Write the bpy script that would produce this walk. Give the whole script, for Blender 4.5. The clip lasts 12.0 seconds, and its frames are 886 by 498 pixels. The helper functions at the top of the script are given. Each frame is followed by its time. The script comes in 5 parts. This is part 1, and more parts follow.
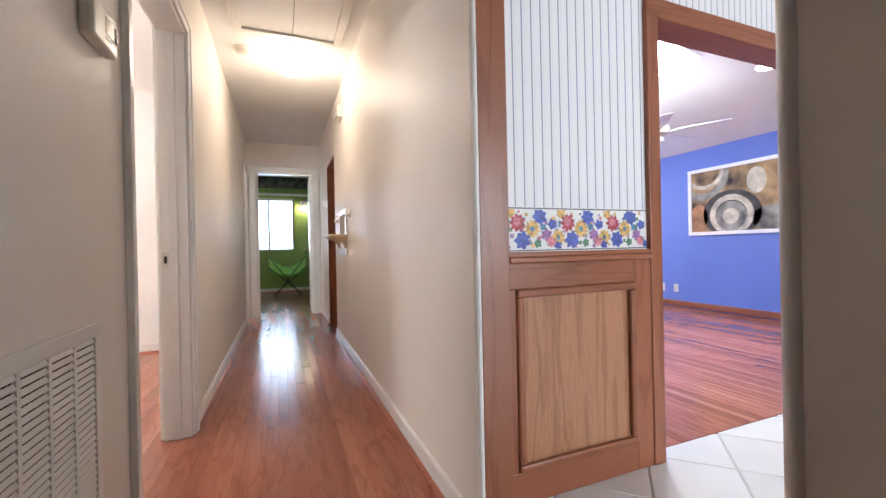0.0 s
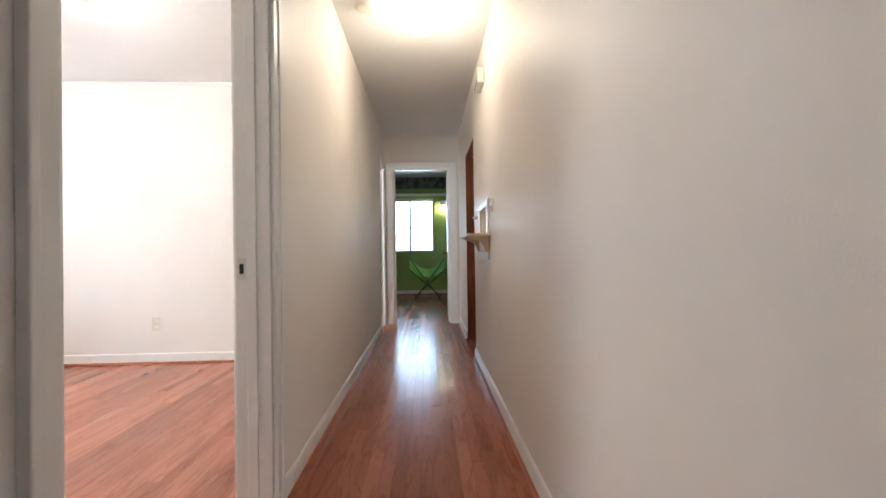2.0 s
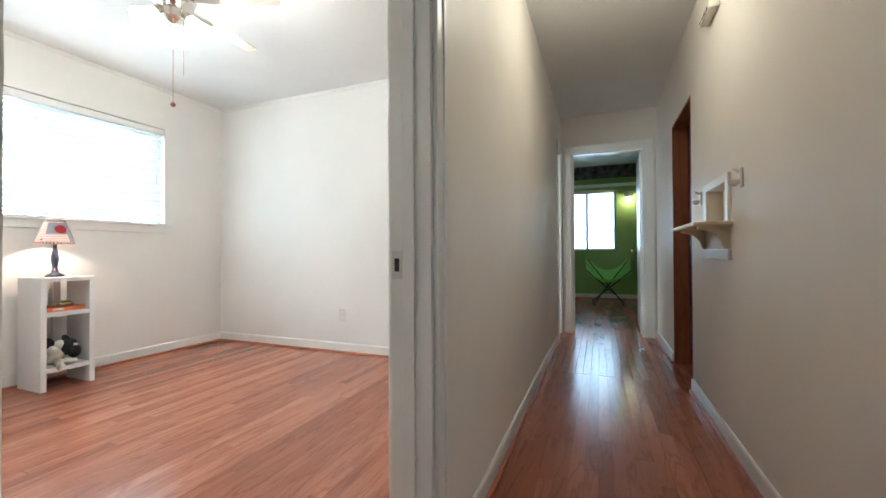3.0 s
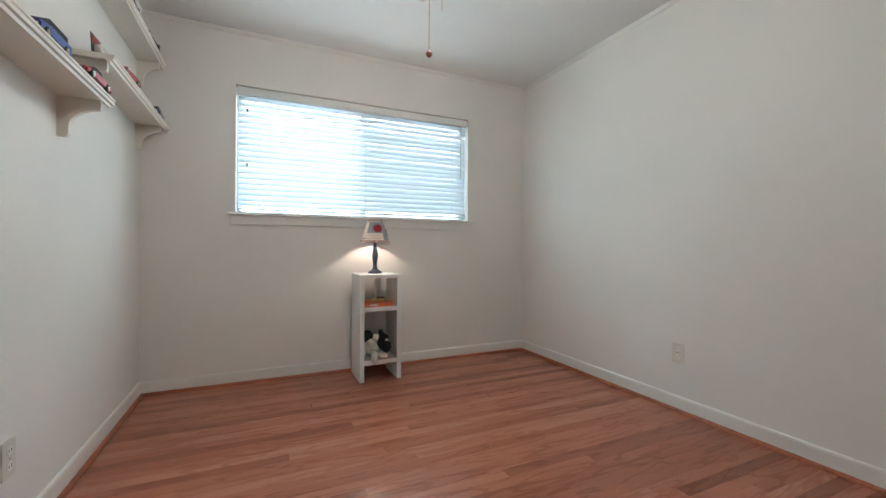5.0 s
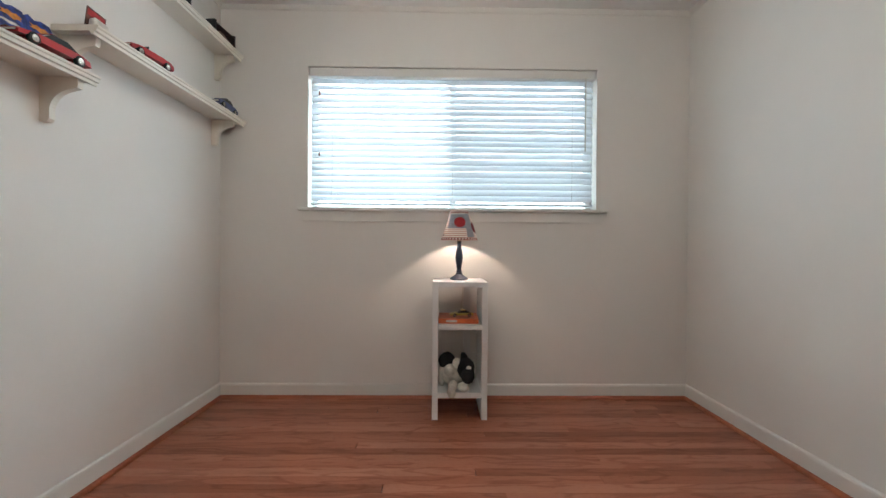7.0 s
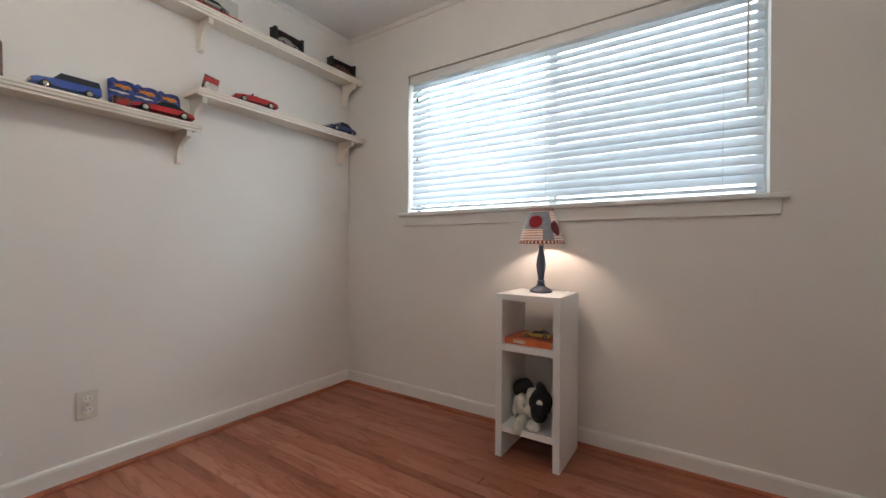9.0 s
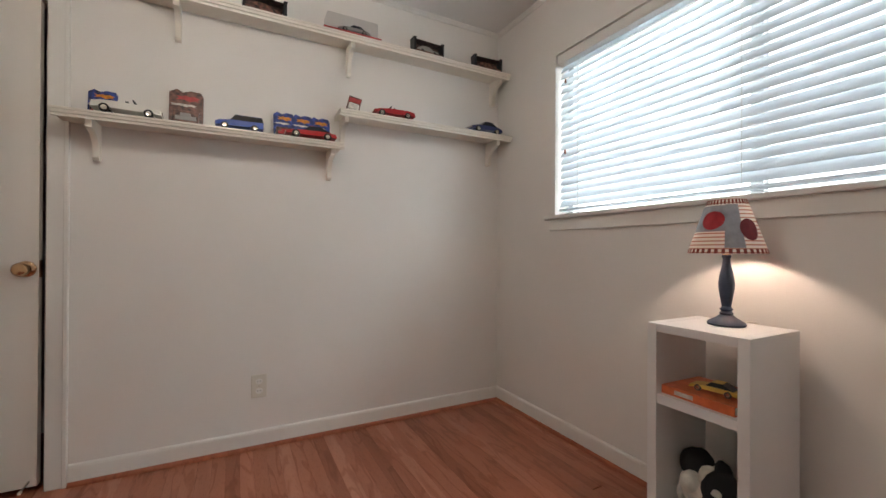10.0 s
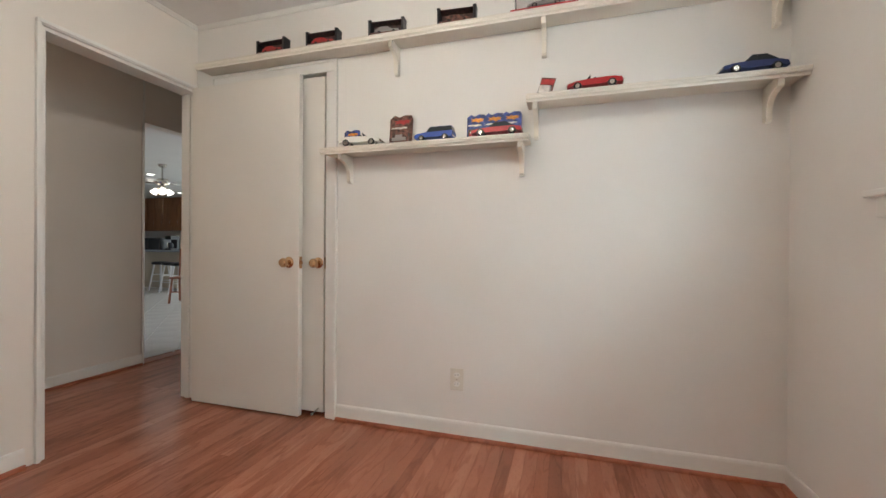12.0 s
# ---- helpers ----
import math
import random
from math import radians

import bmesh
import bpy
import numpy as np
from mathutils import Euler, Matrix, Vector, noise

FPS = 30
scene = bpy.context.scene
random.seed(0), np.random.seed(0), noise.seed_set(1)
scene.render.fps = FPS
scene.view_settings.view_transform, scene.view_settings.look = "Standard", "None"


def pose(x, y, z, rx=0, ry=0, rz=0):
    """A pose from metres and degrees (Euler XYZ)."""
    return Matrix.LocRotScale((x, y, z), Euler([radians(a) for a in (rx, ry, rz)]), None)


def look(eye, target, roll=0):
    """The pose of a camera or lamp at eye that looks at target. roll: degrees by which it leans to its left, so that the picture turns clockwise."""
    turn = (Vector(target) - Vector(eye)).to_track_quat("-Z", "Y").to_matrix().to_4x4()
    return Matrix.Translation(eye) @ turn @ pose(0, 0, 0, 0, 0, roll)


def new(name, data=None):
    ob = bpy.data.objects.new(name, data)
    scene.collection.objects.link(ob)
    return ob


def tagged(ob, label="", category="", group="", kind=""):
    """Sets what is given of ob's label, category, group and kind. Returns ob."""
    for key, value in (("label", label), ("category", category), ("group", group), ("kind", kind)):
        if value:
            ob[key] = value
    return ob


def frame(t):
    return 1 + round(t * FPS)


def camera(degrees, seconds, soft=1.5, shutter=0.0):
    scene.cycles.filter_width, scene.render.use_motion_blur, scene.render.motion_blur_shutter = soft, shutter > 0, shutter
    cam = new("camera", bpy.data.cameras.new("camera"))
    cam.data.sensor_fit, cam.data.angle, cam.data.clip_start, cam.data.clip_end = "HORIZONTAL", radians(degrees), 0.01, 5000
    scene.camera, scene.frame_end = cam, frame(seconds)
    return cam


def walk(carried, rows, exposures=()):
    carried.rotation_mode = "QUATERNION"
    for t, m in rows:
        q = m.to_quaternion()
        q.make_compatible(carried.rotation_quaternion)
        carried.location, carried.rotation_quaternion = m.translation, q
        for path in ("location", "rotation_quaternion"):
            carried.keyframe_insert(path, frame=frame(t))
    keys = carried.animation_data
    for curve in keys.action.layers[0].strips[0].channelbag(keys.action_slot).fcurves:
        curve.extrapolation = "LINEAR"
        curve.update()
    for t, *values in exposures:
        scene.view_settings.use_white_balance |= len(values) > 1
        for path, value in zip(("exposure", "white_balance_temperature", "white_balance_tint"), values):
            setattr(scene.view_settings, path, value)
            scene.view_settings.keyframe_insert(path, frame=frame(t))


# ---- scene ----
cam = camera(96.1, 12.0)
PATH = [
    (0, (0.164, 0.743, 0.916), (0.915, 2.596, 0.913), -1.2),
    (0.5, (0.242, 0.978, 0.919), (0.615, 2.943, 0.93), -1.3),
    (1, (0.244, 1.21, 0.935), (0.405, 3.204, 0.952), -0.9),
    (1.5, (0.248, 1.432, 0.936), (0.392, 3.426, 0.953), -0.9),
    (2, (0.287, 1.642, 0.937), (0.365, 3.64, 0.952), -0.8),
    (2.5, (0.26, 1.834, 0.92), (-0.112, 3.799, 0.934), -0.3),
    (3, (0.141, 2.116, 0.92), (-0.591, 3.977, 0.938), -0.3),
    (3.5, (0.069, 2.31, 0.932), (-1.005, 3.997, 0.948), -0.1),
    (3.7, (0.014, 2.383, 0.931), (-1.213, 3.962, 0.951), -0.1),
    (5.5, (-0.742, 3.12, 0.974), (-2.639, 3.754, 0.951), 0.4),
    (6, (-0.92, 3.225, 0.965), (-2.862, 3.704, 0.945), 0.4),
    (6.5, (-1.033, 3.396, 0.96), (-3.017, 3.644, 0.939), 0.4),
    (8.5, (-1.452, 4.307, 0.968), (-3.315, 3.579, 0.973), 0.5),
    (9, (-1.614, 4.425, 0.977), (-3.28, 3.318, 0.968), 0.3),
    (9.5, (-1.779, 4.455, 0.988), (-3.11, 2.962, 0.974), 0.2),
    (10, (-2.07, 4.475, 1.0), (-2.994, 2.702, 1.007), 0.3),
    (10.5, (-2.265, 4.478, 1.015), (-2.793, 2.549, 1.006), 0.5),
    (11, (-2.459, 4.42, 1.011), (-2.643, 2.428, 1.0), 0.5),
    (11.5, (-2.629, 4.355, 1.022), (-2.462, 2.362, 1.004), 0.5),
    (12, (-2.723, 4.312, 1.013), (-2.14, 2.399, 1.005), 0.4),
]
EXPOSURES = [(0, 1.18, 6350, 14), (1, 1.13, 6350, 14), (2, 1.0, 6050, 9), (2.5, 0.85, 5950, 4), (3, 0.6, 5700, -1), (3.5, 0.3, 5550, -4), (5.5, -0.53, 5900, 1), (6.5, -0.55, 6000, 3), (8.5, -0.65, 6250, 7), (9.5, -0.78, 6350, 9), (10.5, -0.8, 6700, 10), (12, -0.2, 6500, 7)]
walk(cam, [(t, look(eye, target, roll)) for t, eye, target, roll in PATH], EXPOSURES)

# ---- world and lights ----
world = bpy.data.worlds.new("sky")
scene.world = world
world.use_nodes = True
wn = world.node_tree
sky = wn.nodes.new("ShaderNodeTexSky")
sky.sky_type, sky.sun_disc = "NISHITA", False
sky.sun_elevation, sky.sun_rotation = radians(50), radians(200)
wn.links.new(sky.outputs[0], wn.nodes["Background"].inputs[0])
wn.nodes["Background"].inputs[1].default_value = 0.12
sun_data = bpy.data.lights.new("sun", "SUN")
sun_data.energy, sun_data.angle, sun_data.color = 1.2, radians(10), (1, 0.95, 0.88)
new("sun", sun_data).matrix_world = look((4, -6, 12), (0, 0, 0))


def area(name, eye, target, sx, sy, watts, colour):
    d = bpy.data.lights.new(name, "AREA")
    d.shape, d.size, d.size_y, d.energy, d.color = "RECTANGLE", sx, sy, watts, colour
    ob = new(name, d)
    ob.matrix_world = look(eye, target)
    return ob


def bulb(name, place, watts, colour, radius=0.05):
    d = bpy.data.lights.new(name, "POINT")
    d.energy, d.color, d.shadow_soft_size = watts, colour, radius
    ob = new(name, d)
    ob.location = place
    return ob


DAY = (0.86, 0.94, 1.0)
WARM = (1.0, 0.80, 0.58)
area("window_daylight", (-3.52, 3.71, 1.64), (0, 3.71, 1.5), 1.75, 0.82, 8.5, DAY)
area("end_room_daylight", (-0.2, 10.40, 1.6), (0, 7, 0.9), 1.2, 1.1, 3, (0.62, 0.78, 1.0))
# added fill, the side room has no window: brightens the far hall
area("side_room_fill", (-2.0, 6.1, 1.5), (-0.3, 6.5, 1.3), 1.0, 1.4, 25, DAY)
area("skylight_daylight", (3.15, 3.55, 2.55), (3.3, 3.6, 0), 0.8, 0.8, 45, DAY)
# added fill in front of the closed back wall, no window there
area("family_room_fill", (3.6, 6.85, 1.5), (3.4, 4.0, 1.0), 2.2, 1.5, 38, DAY)
# added fill, unseen at the plain kitchen wall, lights the partition
area("kitchen_fill", (4.0, -6.2, 1.5), (3.0, 0.0, 0.9), 2.4, 1.2, 115, DAY)
# free-standing fill aimed at the partition, no entry or opening behind it
area("partition_fill", (2.6, -3.4, 1.5), (1.2, 1.9, 1.0), 1.6, 1.6, 14, DAY)
bulb("hall_bulb", (0.27, 4.13, 2.29), 7.6, (1, 0.85, 0.67), 0.11)
bulb("table_lamp_bulb", (-3.488, 3.752, 1.07), 7.5, (1, 0.75, 0.60), 0.02)
for k in range(3):
    bulb("fan_bulb", (-1.99 + 0.15 * math.cos(0.4 + k * 2.094), 3.565 + 0.15 * math.sin(0.4 + k * 2.094), 2.095), 9.5, (1, 0.93, 0.84), 0.05)


# ---- materials ----
def shader(name):
    m = bpy.data.materials.new(name)
    m.use_nodes = True
    nt = m.node_tree
    return m, nt, nt.nodes["Principled BSDF"]


def node(nt, kind, **values):
    n = nt.nodes.new(kind)
    for key, value in values.items():
        n.inputs[key].default_value = value
    return n


def mixed(nt, fac, a, b, blend="MIX"):
    n = nt.nodes.new("ShaderNodeMix")
    n.data_type, n.blend_type = "RGBA", blend
    for i, v in ((0, fac), (6, a), (7, b)):
        if isinstance(v, (int, float)):
            n.inputs[i].default_value = v
        elif isinstance(v, tuple):
            n.inputs[i].default_value = (*v, 1)
        else:
            nt.links.new(v, n.inputs[i])
    return n.outputs[2]


def coords(nt, scale=(1, 1, 1), kind="Object"):
    t = nt.nodes.new("ShaderNodeTexCoord")
    mp = nt.nodes.new("ShaderNodeMapping")
    mp.inputs["Scale"].default_value = scale
    nt.links.new(t.outputs[kind], mp.inputs[0])
    return mp.outputs[0]


def ramp(nt, source, stops):
    r = nt.nodes.new("ShaderNodeValToRGB")
    e = r.color_ramp.elements
    while len(e) < len(stops):
        e.new(0.5)
    for el, (p, c) in zip(e, stops):
        el.position, el.color = p, (*c, 1)
    nt.links.new(source, r.inputs[0])
    return r.outputs[0]


def relief(nt, bsdf, height, strength=0.1, distance=0.002):
    b = node(nt, "ShaderNodeBump", Strength=strength, Distance=distance)
    nt.links.new(height, b.inputs["Height"])
    nt.links.new(b.outputs[0], bsdf.inputs["Normal"])


def paint(name, colour, rough=0.5, vary=0.06, grain=220, bump=0.08, metal=0.0, blotch=1.7, coat=0.0):
    """Painted or plain surface with faint blotches and a fine roller grain."""
    m, nt, bsdf = shader(name)
    c = coords(nt)
    big = node(nt, "ShaderNodeTexNoise", Scale=blotch, Detail=4.0)
    fine = node(nt, "ShaderNodeTexNoise", Scale=grain, Detail=2.0)
    nt.links.new(c, big.inputs["Vector"])
    nt.links.new(c, fine.inputs["Vector"])
    dark = tuple(max(0, v * (1 - 2 * vary)) for v in colour)
    lite = tuple(min(1, v * (1 + vary)) for v in colour)
    col = ramp(nt, big.outputs[0], [(0.3, dark), (0.7, lite)])
    nt.links.new(col, bsdf.inputs["Base Color"])
    bsdf.inputs["Roughness"].default_value = rough
    bsdf.inputs["Metallic"].default_value = metal
    bsdf.inputs["Coat Weight"].default_value = coat
    relief(nt, bsdf, fine.outputs[0], bump)
    return m


def glow(name, colour, strength):
    m, nt, bsdf = shader(name)
    bsdf.inputs["Base Color"].default_value = (0.8, 0.8, 0.8, 1)
    bsdf.inputs["Emission Color"].default_value = (*colour, 1)
    bsdf.inputs["Emission Strength"].default_value = strength
    return m


def oak(name, tones, per_island=False, along="Y", rough=0.33, wide=18, vary=True, figured=False):
    """Oak: a tone per strip, long grain with cathedral figure, worn varnish."""
    m, nt, bsdf = shader(name)
    if per_island:
        rnd = nt.nodes.new("ShaderNodeNewGeometry").outputs["Random Per Island"]
    else:
        rnd = nt.nodes.new("ShaderNodeObjectInfo").outputs["Random"]
    t = nt.nodes.new("ShaderNodeTexCoord")
    off = nt.nodes.new("ShaderNodeVectorMath")
    off.operation = "MULTIPLY_ADD"
    nt.links.new(t.outputs["Object"], off.inputs[0])
    off.inputs[1].default_value = (1, 1, 1)
    comb = nt.nodes.new("ShaderNodeCombineXYZ")
    mul = node(nt, "ShaderNodeMath")
    mul.operation = "MULTIPLY"
    mul.inputs[1].default_value = 37.0
    nt.links.new(rnd, mul.inputs[0])
    for i in range(3):
        nt.links.new(mul.outputs[0], comb.inputs[i])
    if vary:
        nt.links.new(comb.outputs[0], off.inputs[2])
    mp = nt.nodes.new("ShaderNodeMapping")
    sc = {"X": (1.2, wide, wide), "Y": (wide, 1.2, wide), "Z": (wide, wide, 1.2)}[along]
    if figured:
        sc = (wide, 2.8, wide)
    mp.inputs["Scale"].default_value = sc
    nt.links.new(off.outputs[0], mp.inputs[0])
    figure = node(nt, "ShaderNodeTexNoise", Scale=1.0, Detail=1.5, Distortion=0.4)
    nt.links.new(mp.outputs[0], figure.inputs["Vector"])
    rings = node(nt, "ShaderNodeMath")
    rings.operation = "MULTIPLY"
    rings.inputs[1].default_value = 20.0
    nt.links.new(figure.outputs[0], rings.inputs[0])
    wave = node(nt, "ShaderNodeMath")
    wave.operation = "SINE"
    nt.links.new(rings.outputs[0], wave.inputs[0])
    half = node(nt, "ShaderNodeMath")
    half.operation = "MULTIPLY_ADD"
    half.inputs[1].default_value = half.inputs[2].default_value = 0.5
    nt.links.new(wave.outputs[0], half.inputs[0])
    mp2 = nt.nodes.new("ShaderNodeMapping")
    mp2.inputs["Scale"].default_value = tuple(v * 14 for v in sc)
    nt.links.new(off.outputs[0], mp2.inputs[0])
    pores = node(nt, "ShaderNodeTexNoise", Scale=1.0, Detail=3.0)
    nt.links.new(mp2.outputs[0], pores.inputs["Vector"])
    base = ramp(nt, rnd, tones)
    if figured:
        spots = node(nt, "ShaderNodeTexNoise", Scale=1.0, Detail=2.0)
        mp3 = nt.nodes.new("ShaderNodeMapping")
        mp3.inputs["Scale"].default_value = tuple(v * (0.8 if v < 3 else 0.9) for v in sc)
        nt.links.new(off.outputs[0], mp3.inputs[0])
        nt.links.new(mp3.outputs[0], spots.inputs["Vector"])
        base = mixed(nt, ramp(nt, spots.outputs[0], [(0.32, (0.30,) * 3), (0.56, (0.0,) * 3)]), base, (0.62, 0.55, 0.52), "MULTIPLY")
    deep = 0.42 if figured else 0.48
    ringed = mixed(nt, ramp(nt, half.outputs[0], [(0.0, (deep,) * 3), (0.25, (0.0,) * 3)]), base, (0.55, 0.42, 0.36), "MULTIPLY")
    col = mixed(nt, ramp(nt, pores.outputs[0], [(0.52, (0.0,) * 3), (0.72, (0.34 if figured else 0.5,) * 3)]), ringed, (0.55, 0.45, 0.4), "MULTIPLY")
    nt.links.new(col, bsdf.inputs["Base Color"])
    wear = node(nt, "ShaderNodeTexNoise", Scale=2.2, Detail=4.0)
    nt.links.new(nt.nodes.new("ShaderNodeNewGeometry").outputs["Position"], wear.inputs["Vector"])
    r = ramp(nt, wear.outputs[0], [(0.3, (rough - 0.03,) * 3), (0.75, (rough + 0.06,) * 3)])
    nt.links.new(r, bsdf.inputs["Roughness"])
    relief(nt, bsdf, pores.outputs[0], 0.12, 0.001)
    bsdf.inputs["Specular IOR Level"].default_value = 0.34 if figured else 0.5
    return m


FLOOR_TONES = [(0.0, (0.27, 0.090, 0.050)), (0.15, (0.33, 0.115, 0.065)), (0.5, (0.38, 0.137, 0.079)), (0.8, (0.42, 0.157, 0.093)), (0.95, (0.47, 0.188, 0.115)), (1.0, (0.24, 0.078, 0.042))]
M_PLANK = oak("oak_strip", FLOOR_TONES, rough=0.205, figured=True)
M_PLANKS = oak("oak_strips_joined", FLOOR_TONES, per_island=True, rough=0.205, figured=True)
M_GAP = paint("floor_joint", (0.17, 0.055, 0.03), 0.8)
M_WALL = paint("warm_white_wall", (0.80, 0.77, 0.73), 0.55, 0.02, bump=0.15)
M_HALL = paint("cream_hall_wall", (0.80, 0.745, 0.68), 0.5, 0.02, bump=0.15)
M_CEIL = paint("ceiling_white", (0.80, 0.79, 0.77), 0.8, 0.02, grain=120, bump=0.2)
M_TRIM = paint("white_gloss_trim", (0.80, 0.78, 0.74), 0.28, 0.03, bump=0.04)
M_DOOR = paint("cream_door_paint", (0.80, 0.76, 0.70), 0.38, 0.02, bump=0.06)
M_SHOE = oak("stained_moulding", [(0, (0.36, 0.10, 0.045)), (1, (0.40, 0.12, 0.055))], along="Y", rough=0.35)
M_WOOD = oak("red_oak_casing", [(0, (0.27, 0.090, 0.040)), (1, (0.32, 0.110, 0.052))], along="Z", rough=0.33, wide=14)
M_WOODX = oak("red_oak_rail", [(0, (0.27, 0.090, 0.040)), (1, (0.32, 0.110, 0.052))], along="X", rough=0.33, wide=14)
M_PANEL = oak("pale_oak_panel", [(0, (0.42, 0.20, 0.105)), (1, (0.46, 0.225, 0.12))], along="Z", rough=0.33, wide=15)
M_BLUE = paint("blue_wall", (0.13, 0.20, 0.56), 0.6, 0.03, bump=0.15)
M_GREEN = paint("green_wall", (0.29, 0.41, 0.12), 0.6, 0.03, bump=0.15)
M_WHITE = paint("white_laminate", (0.82, 0.81, 0.80), 0.32, 0.02, bump=0.02)
M_SHELF = paint("cream_shelf_paint", (0.82, 0.77, 0.68), 0.35, 0.03, bump=0.04)
M_PLASTIC = paint("ivory_plastic", (0.70, 0.66, 0.58), 0.35, 0.02, bump=0.02)
M_BRASS = paint("polished_brass", (0.70, 0.46, 0.27), 0.2, 0.05, metal=1.0, bump=0.02)
M_CHROME = paint("brushed_nickel", (0.62, 0.58, 0.52), 0.22, 0.05, metal=1.0, bump=0.02)
# flat near-black that paints the shade of holes, slits and gaps
M_DARK = paint("recess_shade_black", (0.02, 0.018, 0.016), 0.7)
M_BLACK = paint("black_plastic", (0.015, 0.015, 0.017), 0.35, bump=0.03)
M_TILE = paint("pale_floor_tile", (0.74, 0.72, 0.69), 0.16, 0.05, grain=60, bump=0.05)
M_GROUT = paint("tile_grout", (0.48, 0.46, 0.43), 0.9)


# ---- mesh helpers ----
def block(bm, x0, x1, y0, y1, z0, z1, bevel=0.0):
    m = Matrix.LocRotScale(((x0 + x1) / 2, (y0 + y1) / 2, (z0 + z1) / 2), None, (abs(x1 - x0), abs(y1 - y0), abs(z1 - z0)))
    made = bmesh.ops.create_cube(bm, size=1, matrix=m)
    if bevel:
        es = {e for v in made["verts"] for e in v.link_edges}
        bmesh.ops.bevel(bm, geom=list(es), offset=bevel, segments=2, affect="EDGES", profile=0.5)
    return bm


def boxes(*dims, bevel=0.0):
    bm = bmesh.new()
    for d in dims:
        block(bm, *d, bevel=bevel)
    return bm


def finish(name, bm, material, smooth=False):
    me = bpy.data.meshes.new(name)
    bmesh.ops.recalc_face_normals(bm, faces=bm.faces[:])
    if smooth:
        for f in bm.faces:
            f.smooth = True
        for e in bm.edges:
            if len(e.link_faces) == 2 and e.calc_face_angle(0) > 0.7:
                e.smooth = False
    bm.to_mesh(me)
    bm.free()
    me.materials.append(material)
    return me


def part(name, bm, material, parent, label="", smooth=False):
    ob = new(name, finish(name, bm, material, smooth))
    ob.parent = parent
    if label:
        tagged(ob, label)
    return ob


def solid(name, bm, material, label, category, kind="", smooth=False, group=""):
    return tagged(new(name, finish(name, bm, material, smooth)), label, category, group, kind)


def thing(name, place, label, category, group="", kind="", turn=0):
    ob = new(name)
    ob.empty_display_size = 0.1
    ob.matrix_world = pose(*place, 0, 0, turn)
    return tagged(ob, label, category, group, kind)


def lathe(profile, steps=24, m=None, bm=None):
    """Turned body from (radius, height) pairs."""
    bm = bm or bmesh.new()
    rings = []
    for r, z in profile:
        ring = []
        for i in range(steps):
            a = math.tau * i / steps
            v = Vector((max(r, 1e-4) * math.cos(a), max(r, 1e-4) * math.sin(a), z))
            ring.append(bm.verts.new(m @ v if m else v))
        rings.append(ring)
    for a, b in zip(rings, rings[1:]):
        for i in range(steps):
            bm.faces.new((a[i], a[(i + 1) % steps], b[(i + 1) % steps], b[i]))
    bm.faces.new(rings[0])
    bm.faces.new(rings[-1])
    return bm


def rod(bm, a, b, r, steps=10):
    a, b = Vector(a), Vector(b)
    d = b - a
    m = Matrix.Translation(a) @ d.to_track_quat("Z", "Y").to_matrix().to_4x4()
    return lathe([(r, 0), (r, d.length)], steps, m, bm)


def extrude(points, depth, m=None, bm=None):
    """A flat outline in local x, z pushed along local y by depth."""
    bm = bm or bmesh.new()
    put = lambda x, y, z: bm.verts.new(m @ Vector((x, y, z)) if m else (x, y, z))
    f = [put(x, 0, z) for x, z in points]
    b = [put(x, depth, z) for x, z in points]
    bm.faces.new(f)
    bm.faces.new(list(reversed(b)))
    n = len(points)
    for i in range(n):
        bm.faces.new((f[i], b[i], b[(i + 1) % n], f[(i + 1) % n]))
    return bm


def wall(name, axis, c0, c1, a0, a1, z0, z1, holes, material, label):
    """A wall across axis from c0 to c1, along the other from a0 to a1, with through holes (a, b, low, high)."""
    bm = bmesh.new()
    asides = sorted({a0, a1, *(v for h in holes for v in h[:2])})
    zs = sorted({z0, z1, *(v for h in holes for v in h[2:])})
    full = lambda i, j: 0 <= i < len(asides) - 1 and 0 <= j < len(zs) - 1 and not any(
        h[0] <= asides[i] and asides[i + 1] <= h[1] and h[2] <= zs[j] and zs[j + 1] <= h[3] for h in holes)
    pt = (lambda c, a, z: (c, a, z)) if axis == "x" else (lambda c, a, z: (a, c, z))
    quad = lambda *p: bm.faces.new([bm.verts.new(pt(*q)) for q in p])
    for i in range(len(asides) - 1):
        for j in range(len(zs) - 1):
            if not full(i, j):
                continue
            a, b, lo, hi = asides[i], asides[i + 1], zs[j], zs[j + 1]
            for c in (c0, c1):
                quad((c, a, lo), (c, b, lo), (c, b, hi), (c, a, hi))
            if not full(i - 1, j):
                quad((c0, a, lo), (c1, a, lo), (c1, a, hi), (c0, a, hi))
            if not full(i + 1, j):
                quad((c0, b, lo), (c1, b, lo), (c1, b, hi), (c0, b, hi))
            if not full(i, j - 1):
                quad((c0, a, lo), (c1, a, lo), (c1, b, lo), (c0, b, lo))
            if not full(i, j + 1):
                quad((c0, a, hi), (c1, a, hi), (c1, b, hi), (c0, b, hi))
    bmesh.ops.remove_doubles(bm, verts=bm.verts[:], dist=1e-5)
    return solid(name, bm, material, label, "wall", "structure")


# ---- structure ----
CEIL = 2.455
WX, SY, NY = -3.64, 2.257, 5.217         # window wall, shelf wall, north wall of the bedroom
HL, HR = -0.268, 0.705                   # hall faces
RX = -0.385                              # bedroom face of the hall wall
DY0, DY1, DTOP = 2.252, 3.083, 2.035       # bedroom doorway
EY = 6.863                               # hall end
PY = 1.965                               # kitchen partition

